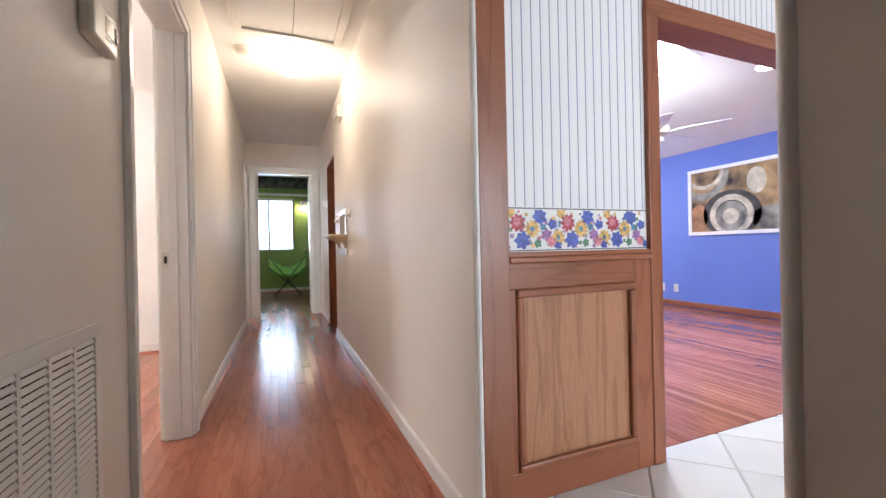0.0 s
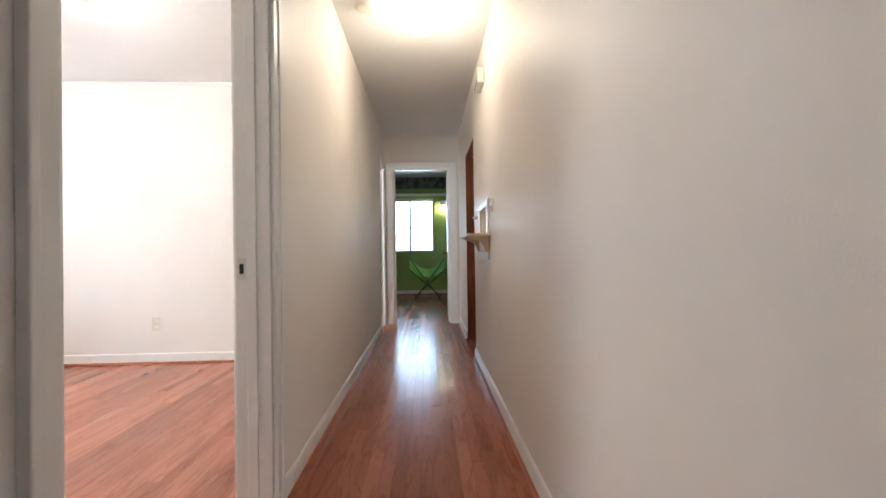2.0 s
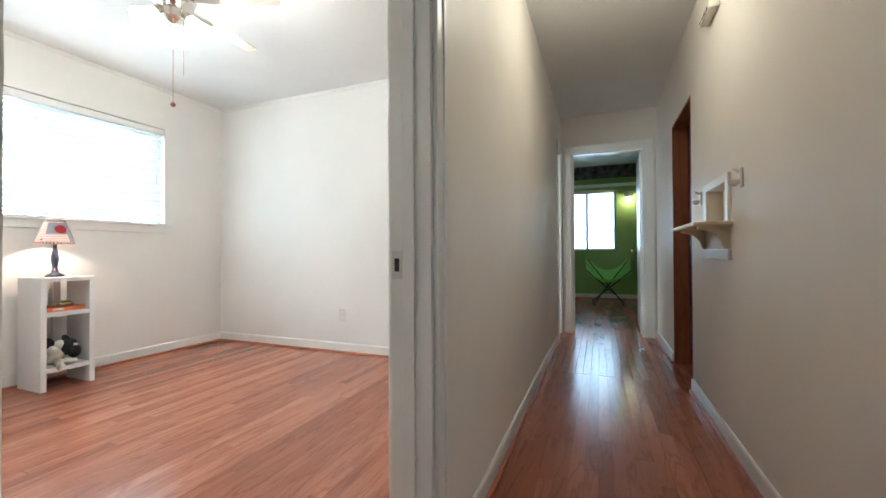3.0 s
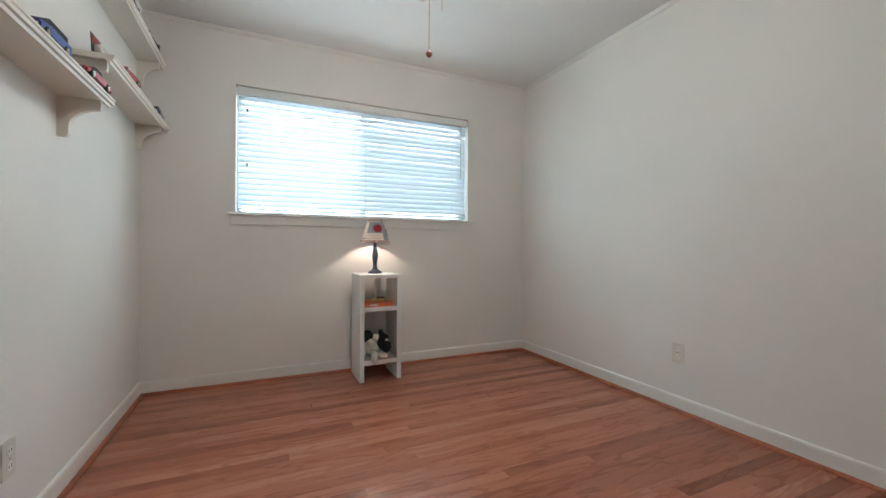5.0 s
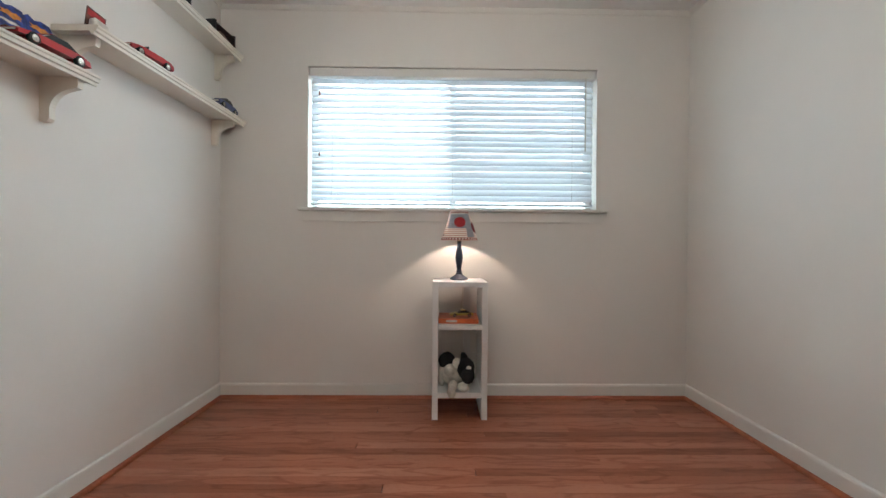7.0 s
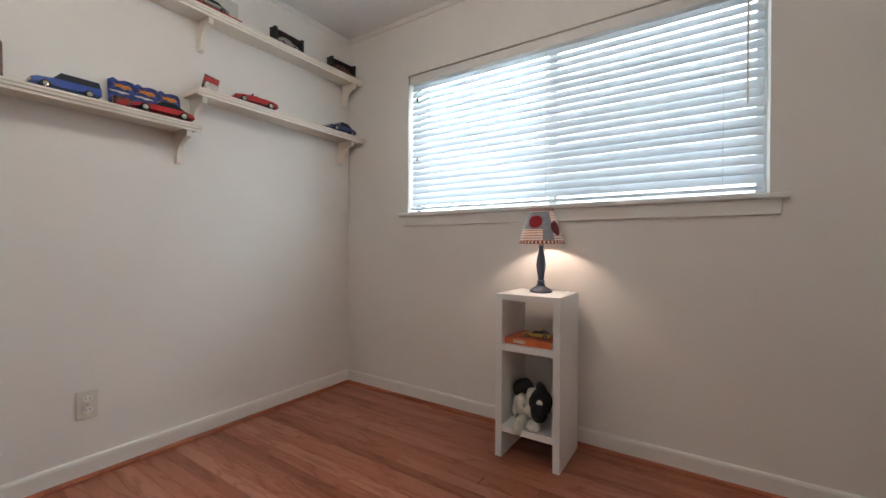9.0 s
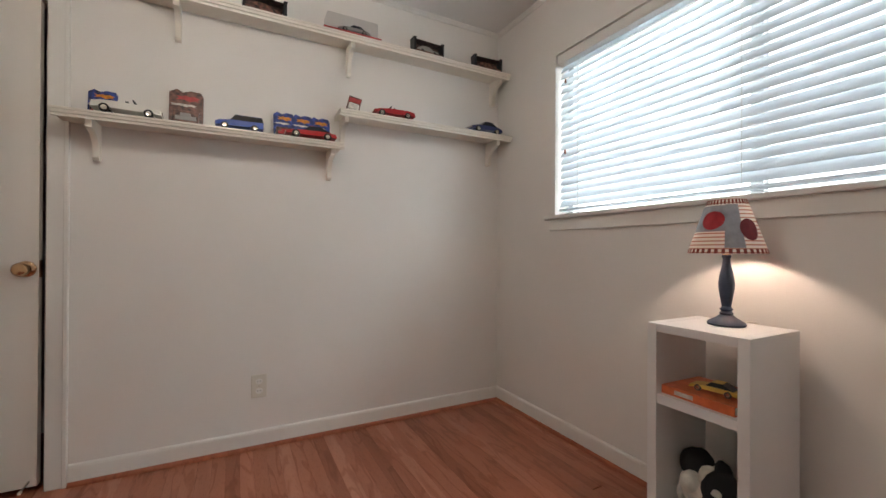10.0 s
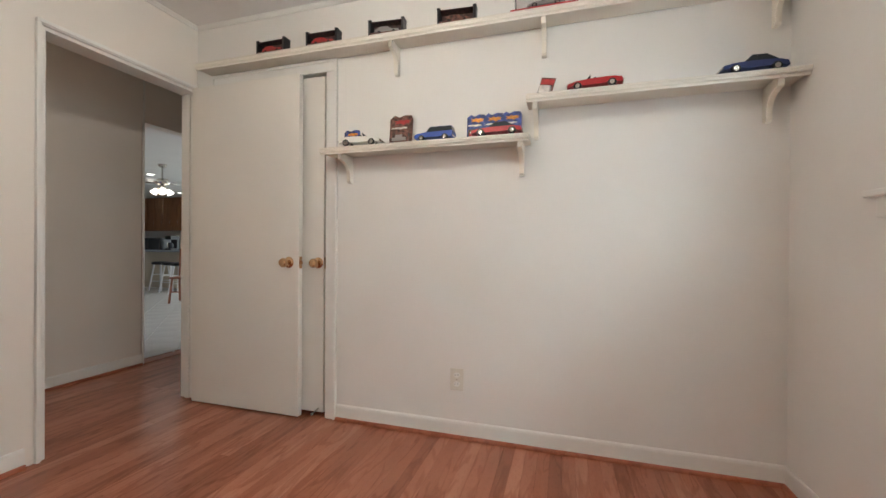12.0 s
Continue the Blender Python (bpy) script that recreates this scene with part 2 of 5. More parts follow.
solid("subfloor", boxes((-4.2, 11.2, -7.0, 11.2, -0.12, -0.012)), M_GAP, "dark joint bed under the floor finish", "floor", "structure")
wall("wall_hall_left", "x", RX, HL, -0.8, EY + 0.12, 0, CEIL, [(DY0, DY1, 0, DTOP), (6.42, 6.80, 0, 2.03)], M_HALL, "cream painted hall wall with two doorways")
wall("wall_hall_right", "x", HR, 0.815, 1.83, EY + 0.12, 0, CEIL, [(5.145, 5.86, 0, 1.95), (4.34, 4.70, 1.06, 1.245)], M_HALL, "cream painted hall wall with a niche and a doorway")
wall("wall_hall_right_near", "x", HR, 0.815, -0.8, 1.015, 0, CEIL, [], M_HALL, "cream painted hall wall end by the kitchen opening")
solid("wall_hall_header", boxes((HR, 0.815, 1.015, 1.83, 2.06, CEIL)), M_HALL, "cream wall above the kitchen opening", "wall", "structure")
wall("wall_hall_end", "y", EY, EY + 0.12, HL, HR, 0, CEIL, [(-0.155, 0.595, 0, 2.037)], M_HALL, "cream hall end wall with a doorway")
solid("wall_hall_back", boxes((RX, 0.815, -0.92, -0.8, 0, CEIL)), M_HALL, "plain cream wall closing the hall", "wall", "structure")
wall("wall_window", "x", WX - 0.16, WX, 2.10, 5.40, 0, CEIL, [(2.803, 4.628, 1.18, 2.084)], M_WALL, "white bedroom wall with a wide window")
wall("wall_shelves", "y", 2.137, SY, WX, RX, 0, CEIL, [(-1.378, -0.60, 0, 2.04)], M_WALL, "white bedroom wall with shelves and a closet")
wall("wall_north", "y", NY, NY + 0.12, WX, RX, 0, CEIL, [], M_WALL, "white bedroom wall with an outlet")
solid("wall_closet_back", boxes((-1.6, RX, 1.50, 1.56, 0, CEIL)), M_WALL, "plain wall closing the closet", "wall", "structure")
solid("wall_closet_side", boxes((-1.66, -1.6, 1.50, 2.137, 0, CEIL)), M_WALL, "plain wall closing the closet", "wall", "structure")
solid("ceiling", boxes((WX - 0.2, 0.815, -0.92, EY + 0.12, CEIL, CEIL + 0.1)), M_CEIL, "white painted ceiling of hall and bedroom", "ceiling", "structure")

# green room at the hall's end, bright side room, wood-cased bathroom
GX0, GX1, GY, GC = -2.2, 0.86, 10.55, 2.62
wall("wall_green_end", "y", GY, GY + 0.12, GX0, GX1, 0, GC, [(-0.85, 0.44, 0.945, 2.14)], M_GREEN, "lime green wall with a window")
solid("wall_green_right", boxes((GX1, GX1 + 0.1, EY + 0.12, GY + 0.12, 0, GC)), M_GREEN, "lime green side wall", "wall", "structure")
solid("wall_green_left", boxes((GX0 - 0.1, GX0, EY + 0.12, GY + 0.12, 0, GC)), M_GREEN, "lime green side wall", "wall", "structure")
solid("wall_green_near", boxes((GX0, RX, EY, EY + 0.12, 0, GC)), M_WALL, "plain wall beside the hall", "wall", "structure")
solid("wall_green_above", boxes((RX, GX1, EY + 0.002, EY + 0.12, CEIL + 0.1, GC)), M_WALL, "plain wall above the hall ceiling", "wall", "structure")
solid("ceiling_green_room", boxes((GX0, GX1, EY + 0.12, GY + 0.12, GC, GC + 0.08)), M_CEIL, "white ceiling of the green room", "ceiling", "structure")
solid("wall_side_room", boxes((-2.3, -2.2, NY + 0.12, EY, 0, CEIL)), M_WALL, "plain white wall of the side room", "wall", "structure")
solid("wall_bath_back", boxes((1.9, 2.0, 4.7, 6.6, 0, CEIL)), M_WALL, "plain wall of the side bathroom", "wall", "structure")
solid("wall_bath_near", boxes((0.815, 1.9, 4.7, 4.8, 0, CEIL)), M_WALL, "plain wall of the side bathroom", "wall", "structure")
solid("wall_bath_far", boxes((0.815, 1.9, 6.5, 6.6, 0, CEIL)), M_BLUE, "dim blue wall of the side bathroom", "wall", "structure")
solid("ceiling_bathroom", boxes((0.815, 2.0, 4.7, 6.6, CEIL, CEIL + 0.1)), M_CEIL, "plain ceiling of the side bathroom", "ceiling", "structure")

# kitchen and family room beyond the hall
KC, KX, KY, BX = 2.44, 10.6, -6.5, 5.5
wall("wall_partition", "y", PY, PY + 0.1, 0.815, BX, 0, 3.05, [(1.625, 4.41, 0, 1.90)], M_WALL, "partition between kitchen and family room")
solid("wall_blue", boxes((BX, BX + 0.12, PY, 7.1, 0, 2.3)), M_BLUE, "deep blue painted family room wall", "wall", "structure")
solid("wall_family_back", boxes((0.9, BX, 7.0, 7.12, 0, 3.1)), M_BLUE, "blue wall closing the family room", "wall", "structure")
solid("wall_family_low", boxes((0.815, 2.0, 4.6, 4.7, 0, 3.1)), M_BLUE, "blue wall beside the bathroom", "wall", "structure")
solid("wall_family_left", boxes((2.0, 2.1, 4.6, 7.0, 0, 3.1)), M_BLUE, "blue wall beside the bathroom", "wall", "structure")
solid("wall_family_hall", boxes((0.817, 0.9, PY + 0.1, 4.6, 0, 3.1)), M_BLUE, "blue wall behind the hall", "wall", "structure")


def vault(x):
    return 2.2 + (BX - x) * 0.184


def sloped(x0, x1, y0, y1, low, high):
    bm = bmesh.new()
    vs = [bm.verts.new((x, y, vault(x) + d)) for d in (low, high) for x, y in ((x0, y0), (x1, y0), (x1, y1), (x0, y1))]
    for f in ((0, 1, 2, 3), (4, 5, 6, 7), (0, 1, 5, 4), (1, 2, 6, 5), (2, 3, 7, 6), (3, 0, 4, 7)):
        bm.faces.new([vs[i] for i in f])
    return bm


SKX0, SKX1, SKY0, SKY1 = 2.7, 3.6, 3.12, 4.0
vaulted = sloped(0.815, SKX0, PY + 0.1, 7.0, 0, 0.1)
for q in ((SKX0, SKX1, PY + 0.1, SKY0), (SKX0, SKX1, SKY1, 7.0), (SKX1, BX, PY + 0.1, 7.0)):
    tmp = bpy.data.meshes.new("tmp")
    one = sloped(*q, 0, 0.1)
    one.to_mesh(tmp)
    one.free()
    vaulted.from_mesh(tmp)
    bpy.data.meshes.remove(tmp)
solid("ceiling_family_room", vaulted, M_CEIL, "white sloping family room ceiling with a skylight", "ceiling", "structure")
M_SKY = glow("skylight_glow", (0.93, 0.97, 1.0), 5.0)
sk = thing("skylight", (3.15, 3.56, vault(3.15)), "bright acrylic skylight in the sloping ceiling", "skylight", kind="structure")
part("pane", sloped(SKX0, SKX1, SKY0, SKY1, 0.08, 0.10), M_SKY, sk).matrix_parent_inverse = sk.matrix_world.inverted()
solid("ceiling_kitchen", boxes((0.815, KX, KY, PY, KC, KC + 0.1)), M_CEIL, "white kitchen ceiling", "ceiling", "structure")
solid("wall_kitchen_back", boxes((0.815, KX, KY - 0.1, KY, 0, KC)), M_WALL, "plain kitchen wall", "wall", "structure")
solid("wall_kitchen_right", boxes((KX, KX + 0.1, KY, PY, 0, KC)), M_WALL, "plain kitchen wall", "wall", "structure")
solid("wall_kitchen_left", boxes((0.817, 0.9, KY, -0.3, 0, KC)), M_WALL, "plain kitchen wall beside the hall", "wall", "structure")
solid("wall_kitchen_far", boxes((BX + 0.12, KX, PY, PY + 0.1, 0, KC)), M_WALL, "plain kitchen wall", "wall", "structure")


# ---- trim ----
def baseboard(x0, y0, x1, y1, nx, ny, material=None, shoe=True, high=0.09):
    """White board and stained quarter-round along a wall from (x0, y0) to (x1, y1), whose inner side faces (nx, ny)."""
    d = Vector((x1 - x0, y1 - y0, 0))
    out = Vector((nx, ny, 0))
    m = Matrix.Translation((x0, y0, 0)) @ Matrix((( out.x, d.normalized().x, 0, 0), (out.y, d.normalized().y, 0, 0), (0, 0, 1, 0), (0, 0, 0, 1)))
    prof = [(0.0005, 0.012), (0.013, 0.012), (0.013, high - 0.014), (0.011, high - 0.005), (0.006, high), (0.0005, high)]
    solid("baseboard", extrude(prof, d.length, m), material or M_TRIM, "white painted baseboard along the wall", "baseboard", "structure")
    if shoe:
        q = [(0.0005, 0.0005)] + [(0.013 + 0.014 * math.cos(a), 0.0005 + 0.018 * math.sin(a)) for a in (0, 0.4, 0.8, 1.2, 1.57)] + [(0.0005, 0.0185)]
        solid("trim", extrude(q, d.length, m), M_SHOE, "red-stained oak shoe moulding", "trim", "structure")


for b in ((WX, SY, WX, NY, 1, 0), (WX, SY, -1.452, SY, 0, 1), (WX, NY, RX, NY, 0, -1), (RX, DY1 + 0.06, RX, NY, -1, 0),
          (HL, 3.137, HL, 6.36, 1, 0), (HR, 1.83, HR, 5.14, -1, 0), (HR, 5.865, HR, EY - 0.014, -1, 0), (HL, -0.8, HL, 2.215, 1, 0),
          (HR, -0.8, HR, 1.01, -1, 0), (GX0, GY, GX1, GY, 0, -1), (GX1, EY + 0.12, GX1, GY, -1, 0)):
    baseboard(*b)
baseboard(BX, PY + 0.1, BX, 7.0, -1, 0, M_WOOD, shoe=False)


def crown(x0, y0, x1, y1, nx, ny, z):
    d = Vector((x1 - x0, y1 - y0, 0))
    m = Matrix.Translation((x0, y0, z)) @ Matrix(((nx, d.normalized().x, 0, 0), (ny, d.normalized().y, 0, 0), (0, 0, 1, 0), (0, 0, 0, 1)))
    solid("trim", extrude([(0.0005, -0.0005), (0.022, -0.0005), (0.020, -0.006), (0.012, -0.014), (0.007, -0.022), (0.0005, -0.024)], d.length, m), M_TRIM, "small white crown moulding", "trim", "structure")


for b in ((WX, SY, WX, NY, 1, 0), (WX, SY, RX, SY, 0, 1), (WX, NY, RX, NY, 0, -1), (RX, SY, RX, NY, -1, 0)):
    crown(*b, CEIL)


def casing(name, axis, c, side, a0, a1, top, wide, material, label, thick=0.016, foot=True):
    """Door casing on the face c of a wall across axis, standing out towards side: two legs and a head."""
    ob = thing(name, (0, 0, 0), label, "door casing", kind="structure")
    c0, c1 = sorted((c + side * 0.0005, c + side * thick))
    e0, e1 = sorted((c + side * 0.0005, c + side * (thick + 0.006)))
    put = (lambda l, h, a, b, z0, z1: (l, h, a, b, z0, z1)) if axis == "x" else (lambda l, h, a, b, z0, z1: (a, b, l, h, z0, z1))
    for nm, a, b, z0, z1 in (("casing_leg", a0 - wide, a0, 0.001, top), ("casing_leg", a1, a1 + wide, 0.001, top), ("casing_head", a0 - wide, a1 + wide, top, top + wide)):
        bm = boxes(put(c0, c1, a, b, z0, z1), bevel=0.004)
        bb = {"casing_head": (a - 0.002, b + 0.002, z1 - 0.016, z1 + 0.002)}.get(nm, (a - 0.002, a + 0.014, z0, z1 + wide - 0.016) if a < a0 - 0.001 else (b - 0.014, b + 0.002, z0, z1 + wide - 0.016))
        block(bm, *put(e0, e1, *bb), bevel=0.003)
        part(nm, bm, material, ob)
    return ob


def jamb(name, axis, c0, c1, a0, a1, top, material, label, stop=True):
    ob = thing(name, (0, 0, 0), label, "door frame", kind="structure")
    put = (lambda l, h, a, b, z0, z1: (l, h, a, b, z0, z1)) if axis == "x" else (lambda l, h, a, b, z0, z1: (a, b, l, h, z0, z1))
    t = 0.018
    part("jamb", boxes(put(c0 - 0.002, c1 + 0.002, a0 + 0.001, a0 + t, 0.001, top - t), bevel=0.002), material, ob)
    part("jamb", boxes(put(c0 - 0.002, c1 + 0.002, a1 - t, a1 - 0.001, 0.001, top - t), bevel=0.002), material, ob)
    part("head_jamb", boxes(put(c0 - 0.002, c1 + 0.002, a0 + 0.001, a1 - 0.001, top - t, top - 0.001), bevel=0.002), material, ob)
    if stop:
        m = c0 + 0.04
        part("door_stop", boxes(put(m, m + 0.035, a0 + t, a0 + t + 0.011, 0.001, top - t), bevel=0.003), material, ob)
        part("door_stop", boxes(put(m, m + 0.035, a1 - t - 0.011, a1 - t, 0.001, top - t), bevel=0.003), material, ob)
    return ob


casing("door_casing_1", "x", HL, 1, DY0, DY1, DTOP, 0.052, M_TRIM, "white moulded casing round the bedroom doorway")
casing("door_casing_2", "x", RX, -1, DY0, DY1, DTOP, 0.022, M_TRIM, "white narrow casing inside the bedroom doorway")
dj = jamb("door_frame_1", "x", RX, HL, DY0, DY1, DTOP, M_TRIM, "white bedroom door frame with a strike plate")
strike = boxes((RX + 0.006, RX + 0.036, DY1 - 0.0205, DY1 - 0.0185, 0.85, 0.925), bevel=0.0008)
part("strike_plate", strike, M_PLASTIC, dj, "paint-splashed pale strike plate with a dark hole")
part("strike_hole", boxes((RX + 0.014, RX + 0.028, DY1 - 0.0212, DY1 - 0.0206, 0.87, 0.905)), M_DARK, dj)
casing("door_casing_3", "y", EY, -1, -0.155, 0.595, 2.037, 0.085, M_TRIM, "white casing round the hall end doorway")
jamb("door_frame_2", "y", EY, EY + 0.12, -0.155, 0.595, 2.037, M_TRIM, "white hall end door frame")
casing("door_casing_4", "x", HL, 1, 6.42, 6.80, 2.03, 0.055, M_TRIM, "white casing round the far side doorway")
jamb("door_frame_3", "x", RX, HL, 6.42, 6.80, 2.03, M_TRIM, "white far side door frame", stop=False)
jamb("door_frame_4", "x", HR, 0.815, 5.145, 5.86, 1.95, M_WOOD, "red oak door frame of the bathroom", stop=False)
casing("door_casing_5", "y", SY, 1, -1.378, -0.60, 2.04, 0.07, M_TRIM, "white casing round the closet")
solid("door_jamb_oak", boxes((0.714, 0.815, 1.803, 1.8295, 0.0005, 2.058), bevel=0.003), M_WOOD, "red oak jamb facing the end of the hall wall", "door frame", "structure")
# rounded end bead of the hall wall by the kitchen opening
solid("trim", rod(bmesh.new(), (HR + 0.004, 1.812, 0.001), (HR + 0.004, 1.812, CEIL), 0.010, 12), M_TRIM, "white rounded corner bead", "trim", "structure", smooth=True)
solid("trim", rod(bmesh.new(), (HR + 0.006, 1.017, 0.001), (HR + 0.006, 1.017, CEIL), 0.012, 12), M_TRIM, "white rounded corner bead", "trim", "structure", smooth=True)


# ---- doors ----
def round_knob(parent, place, out, name="door_knob"):
    """Knob with its rose, standing out along the vector out."""
    m = Matrix.Translation(place) @ Vector(out).to_track_quat("Z", "Y").to_matrix().to_4x4()
    k = part(name, lathe([(0.012, 0.0), (0.012, 0.03), (0.016, 0.034), (0.026, 0.042), (0.028, 0.054), (0.022, 0.064), (0.008, 0.068)], 20, m), M_BRASS, parent, "polished brass knob", smooth=True)
    part("rose", lathe([(0.033, 0.0005), (0.033, 0.003), (0.028, 0.008), (0.013, 0.010)], 24, m), M_BRASS, k, smooth=True)


bd = thing("door_1", (-0.415, 2.30, 0.008), "cream flush bedroom door standing open against the closet", "door", kind="structure")
part("leaf", boxes((-0.812, 0.0, -0.018, 0.018, 0, 2.022), bevel=0.002), M_DOOR, bd)
round_knob(bd, (-0.745, 0.018, 0.91), (0, 1, 0))
part("latch_plate", boxes((-0.8135, -0.8122, -0.012, 0.012, 0.875, 0.945)), M_BRASS, bd, "brass latch plate")
part("latch_bolt", boxes((-0.822, -0.8135, -0.006, 0.006, 0.90, 0.92)), M_BRASS, bd)
for z in (0.2, 1.05, 1.82):
    part("hinge", rod(bmesh.new(), (0.014, -0.008, z - 0.045), (0.014, -0.008, z + 0.045), 0.007), M_TRIM, bd)

cd = thing("door_2", (-1.372, SY - 0.012, 0.02), "cream flush closet door, shut", "door", kind="structure")
part("leaf", boxes((0.022, 0.77, -0.036, 0.0, 0, 2.01), bevel=0.002), M_DOOR, cd)
round_knob(cd, (0.06, 0.0, 0.895), (0, 1, 0))
part("latch_plate", boxes((0.0198, 0.0218, -0.03, -0.004, 0.86, 0.93)), M_BRASS, cd)
st = thing("door_stop_spring", (-1.33, 2.262, 0.05), "small spring door stop with a white tip", "door stop")
part("spring", rod(bmesh.new(), (0, 0, 0.0), (0.006, 0.05, -0.012), 0.004), M_CHROME, st)
part("tip", rod(bmesh.new(), (0.006, 0.05, -0.012), (0.007, 0.06, -0.014), 0.006), M_PLASTIC, st)

ed = thing("door_3", (0.575, EY + 0.125, 0.008), "white flush hall end door standing open", "door", kind="structure", turn=-2)
part("leaf", boxes((-0.018, 0.018, 0.0, 0.735, 0, 2.015), bevel=0.002), M_TRIM, ed)
round_knob(ed, (-0.018, 0.67, 0.92), (-1, 0, 0))
wd = thing("door_4", (0.84, 5.84, 0.01), "dark stained wooden bathroom door standing open", "door", kind="structure")
part("leaf", boxes((0.0, 0.66, -0.035, 0.0, 0, 1.93), bevel=0.002), M_WOODX, wd)
round_knob(wd, (0.60, -0.035, 0.91), (0, -1, 0))

# ---- bedroom window ----
W0, W1, WZ0, WZ1 = 2.803, 4.628, 1.18, 2.084
M_GLASS = bpy.data.materials.new("window_glass")
M_GLASS.use_nodes = True
gb = M_GLASS.node_tree.nodes["Principled BSDF"]
gb.inputs["Transmission Weight"].default_value, gb.inputs["Roughness"].default_value, gb.inputs["IOR"].default_value = 1.0, 0.0, 1.01
M_ALU = paint("window_frame_white", (0.75, 0.76, 0.76), 0.4, metal=0.0)


def window(name, axis, c, a0, a1, z0, z1, label, mid):
    """Two-part sliding window at depth c, with a pane on each side of its middle stile."""
    ob = thing(name, (0, 0, 0), label, "window", kind="structure")
    put = (lambda l, h, a, b, p, q: (l, h, a, b, p, q)) if axis == "x" else (lambda l, h, a, b, p, q: (a, b, l, h, p, q))
    fr = bmesh.new()
    f = 0.035
    for a, b, p, q in ((a0, a0 + f, z0, z1), (a1 - f, a1, z0, z1), (a0 + f, a1 - f, z0, z0 + f), (a0 + f, a1 - f, z1 - f, z1)):
        block(fr, *put(c - 0.03, c + 0.02, a, b, p, q), bevel=0.003)
    part("window_frame", fr, M_ALU, ob)
    part("middle_stile", boxes(put(c - 0.025, c + 0.015, mid - 0.022, mid + 0.022, z0 + f, z1 - f), bevel=0.003), M_ALU, ob)
    for a, b in ((a0 + f, mid - 0.022), (mid + 0.022, a1 - f)):
        pane = part("pane", boxes(put(c - 0.006, c - 0.002, a, b, z0 + f, z1 - f)), M_GLASS, ob)
        pane.visible_shadow = False
    return ob


win = window("window_1", "x", WX - 0.12, W0, W1, WZ0, WZ1, "wide white-framed sliding window behind blinds", 3.72)
part("window_sill", boxes((WX - 0.10, WX + 0.035, W0 - 0.055, W1 + 0.06, WZ0 - 0.004, WZ0 + 0.016), bevel=0.004), M_TRIM, win)
part("apron", boxes((WX + 0.0005, WX + 0.014, W0 - 0.03, W1 + 0.035, WZ0 - 0.068, WZ0 - 0.004), bevel=0.003), M_TRIM, win)

# grey half-clear sheet, added outside the panes to dim the right half
M_DIM = bpy.data.materials.new("dimming_screen")
M_DIM.use_nodes = True
nt = M_DIM.node_tree
nt.nodes["Principled BSDF"].inputs["Base Color"].default_value = (0.10, 0.12, 0.15, 1)
clear = nt.nodes.new("ShaderNodeBsdfTransparent")
mx = nt.nodes.new("ShaderNodeMixShader")
mx.inputs[0].default_value = 0.3
nt.links.new(clear.outputs[0], mx.inputs[1])
nt.links.new(nt.nodes["Principled BSDF"].outputs[0], mx.inputs[2])
nt.links.new(mx.outputs[0], nt.nodes["Material Output"].inputs[0])
part("dimming_screen", boxes((WX - 0.158, WX - 0.157, 3.74, W1 - 0.03, WZ0 + 0.03, WZ1 - 0.03)), M_DIM, win, "grey see-through sheet added to dim one half")

M_SLAT = bpy.data.materials.new("blind_slat")
M_SLAT.use_nodes = True
nt = M_SLAT.node_tree
bs = nt.nodes["Principled BSDF"]
bs.inputs["Base Color"].default_value, bs.inputs["Roughness"].default_value = (0.80, 0.81, 0.82, 1), 0.4
tr = nt.nodes.new("ShaderNodeBsdfTranslucent")
tr.inputs[0].default_value = (0.80, 0.86, 0.92, 1)
mx = nt.nodes.new("ShaderNodeMixShader")
mx.inputs[0].default_value = 0.33
nt.links.new(bs.outputs[0], mx.inputs[1])
nt.links.new(tr.outputs[0], mx.inputs[2])
nt.links.new(mx.outputs[0], nt.nodes["Material Output"].inputs[0])


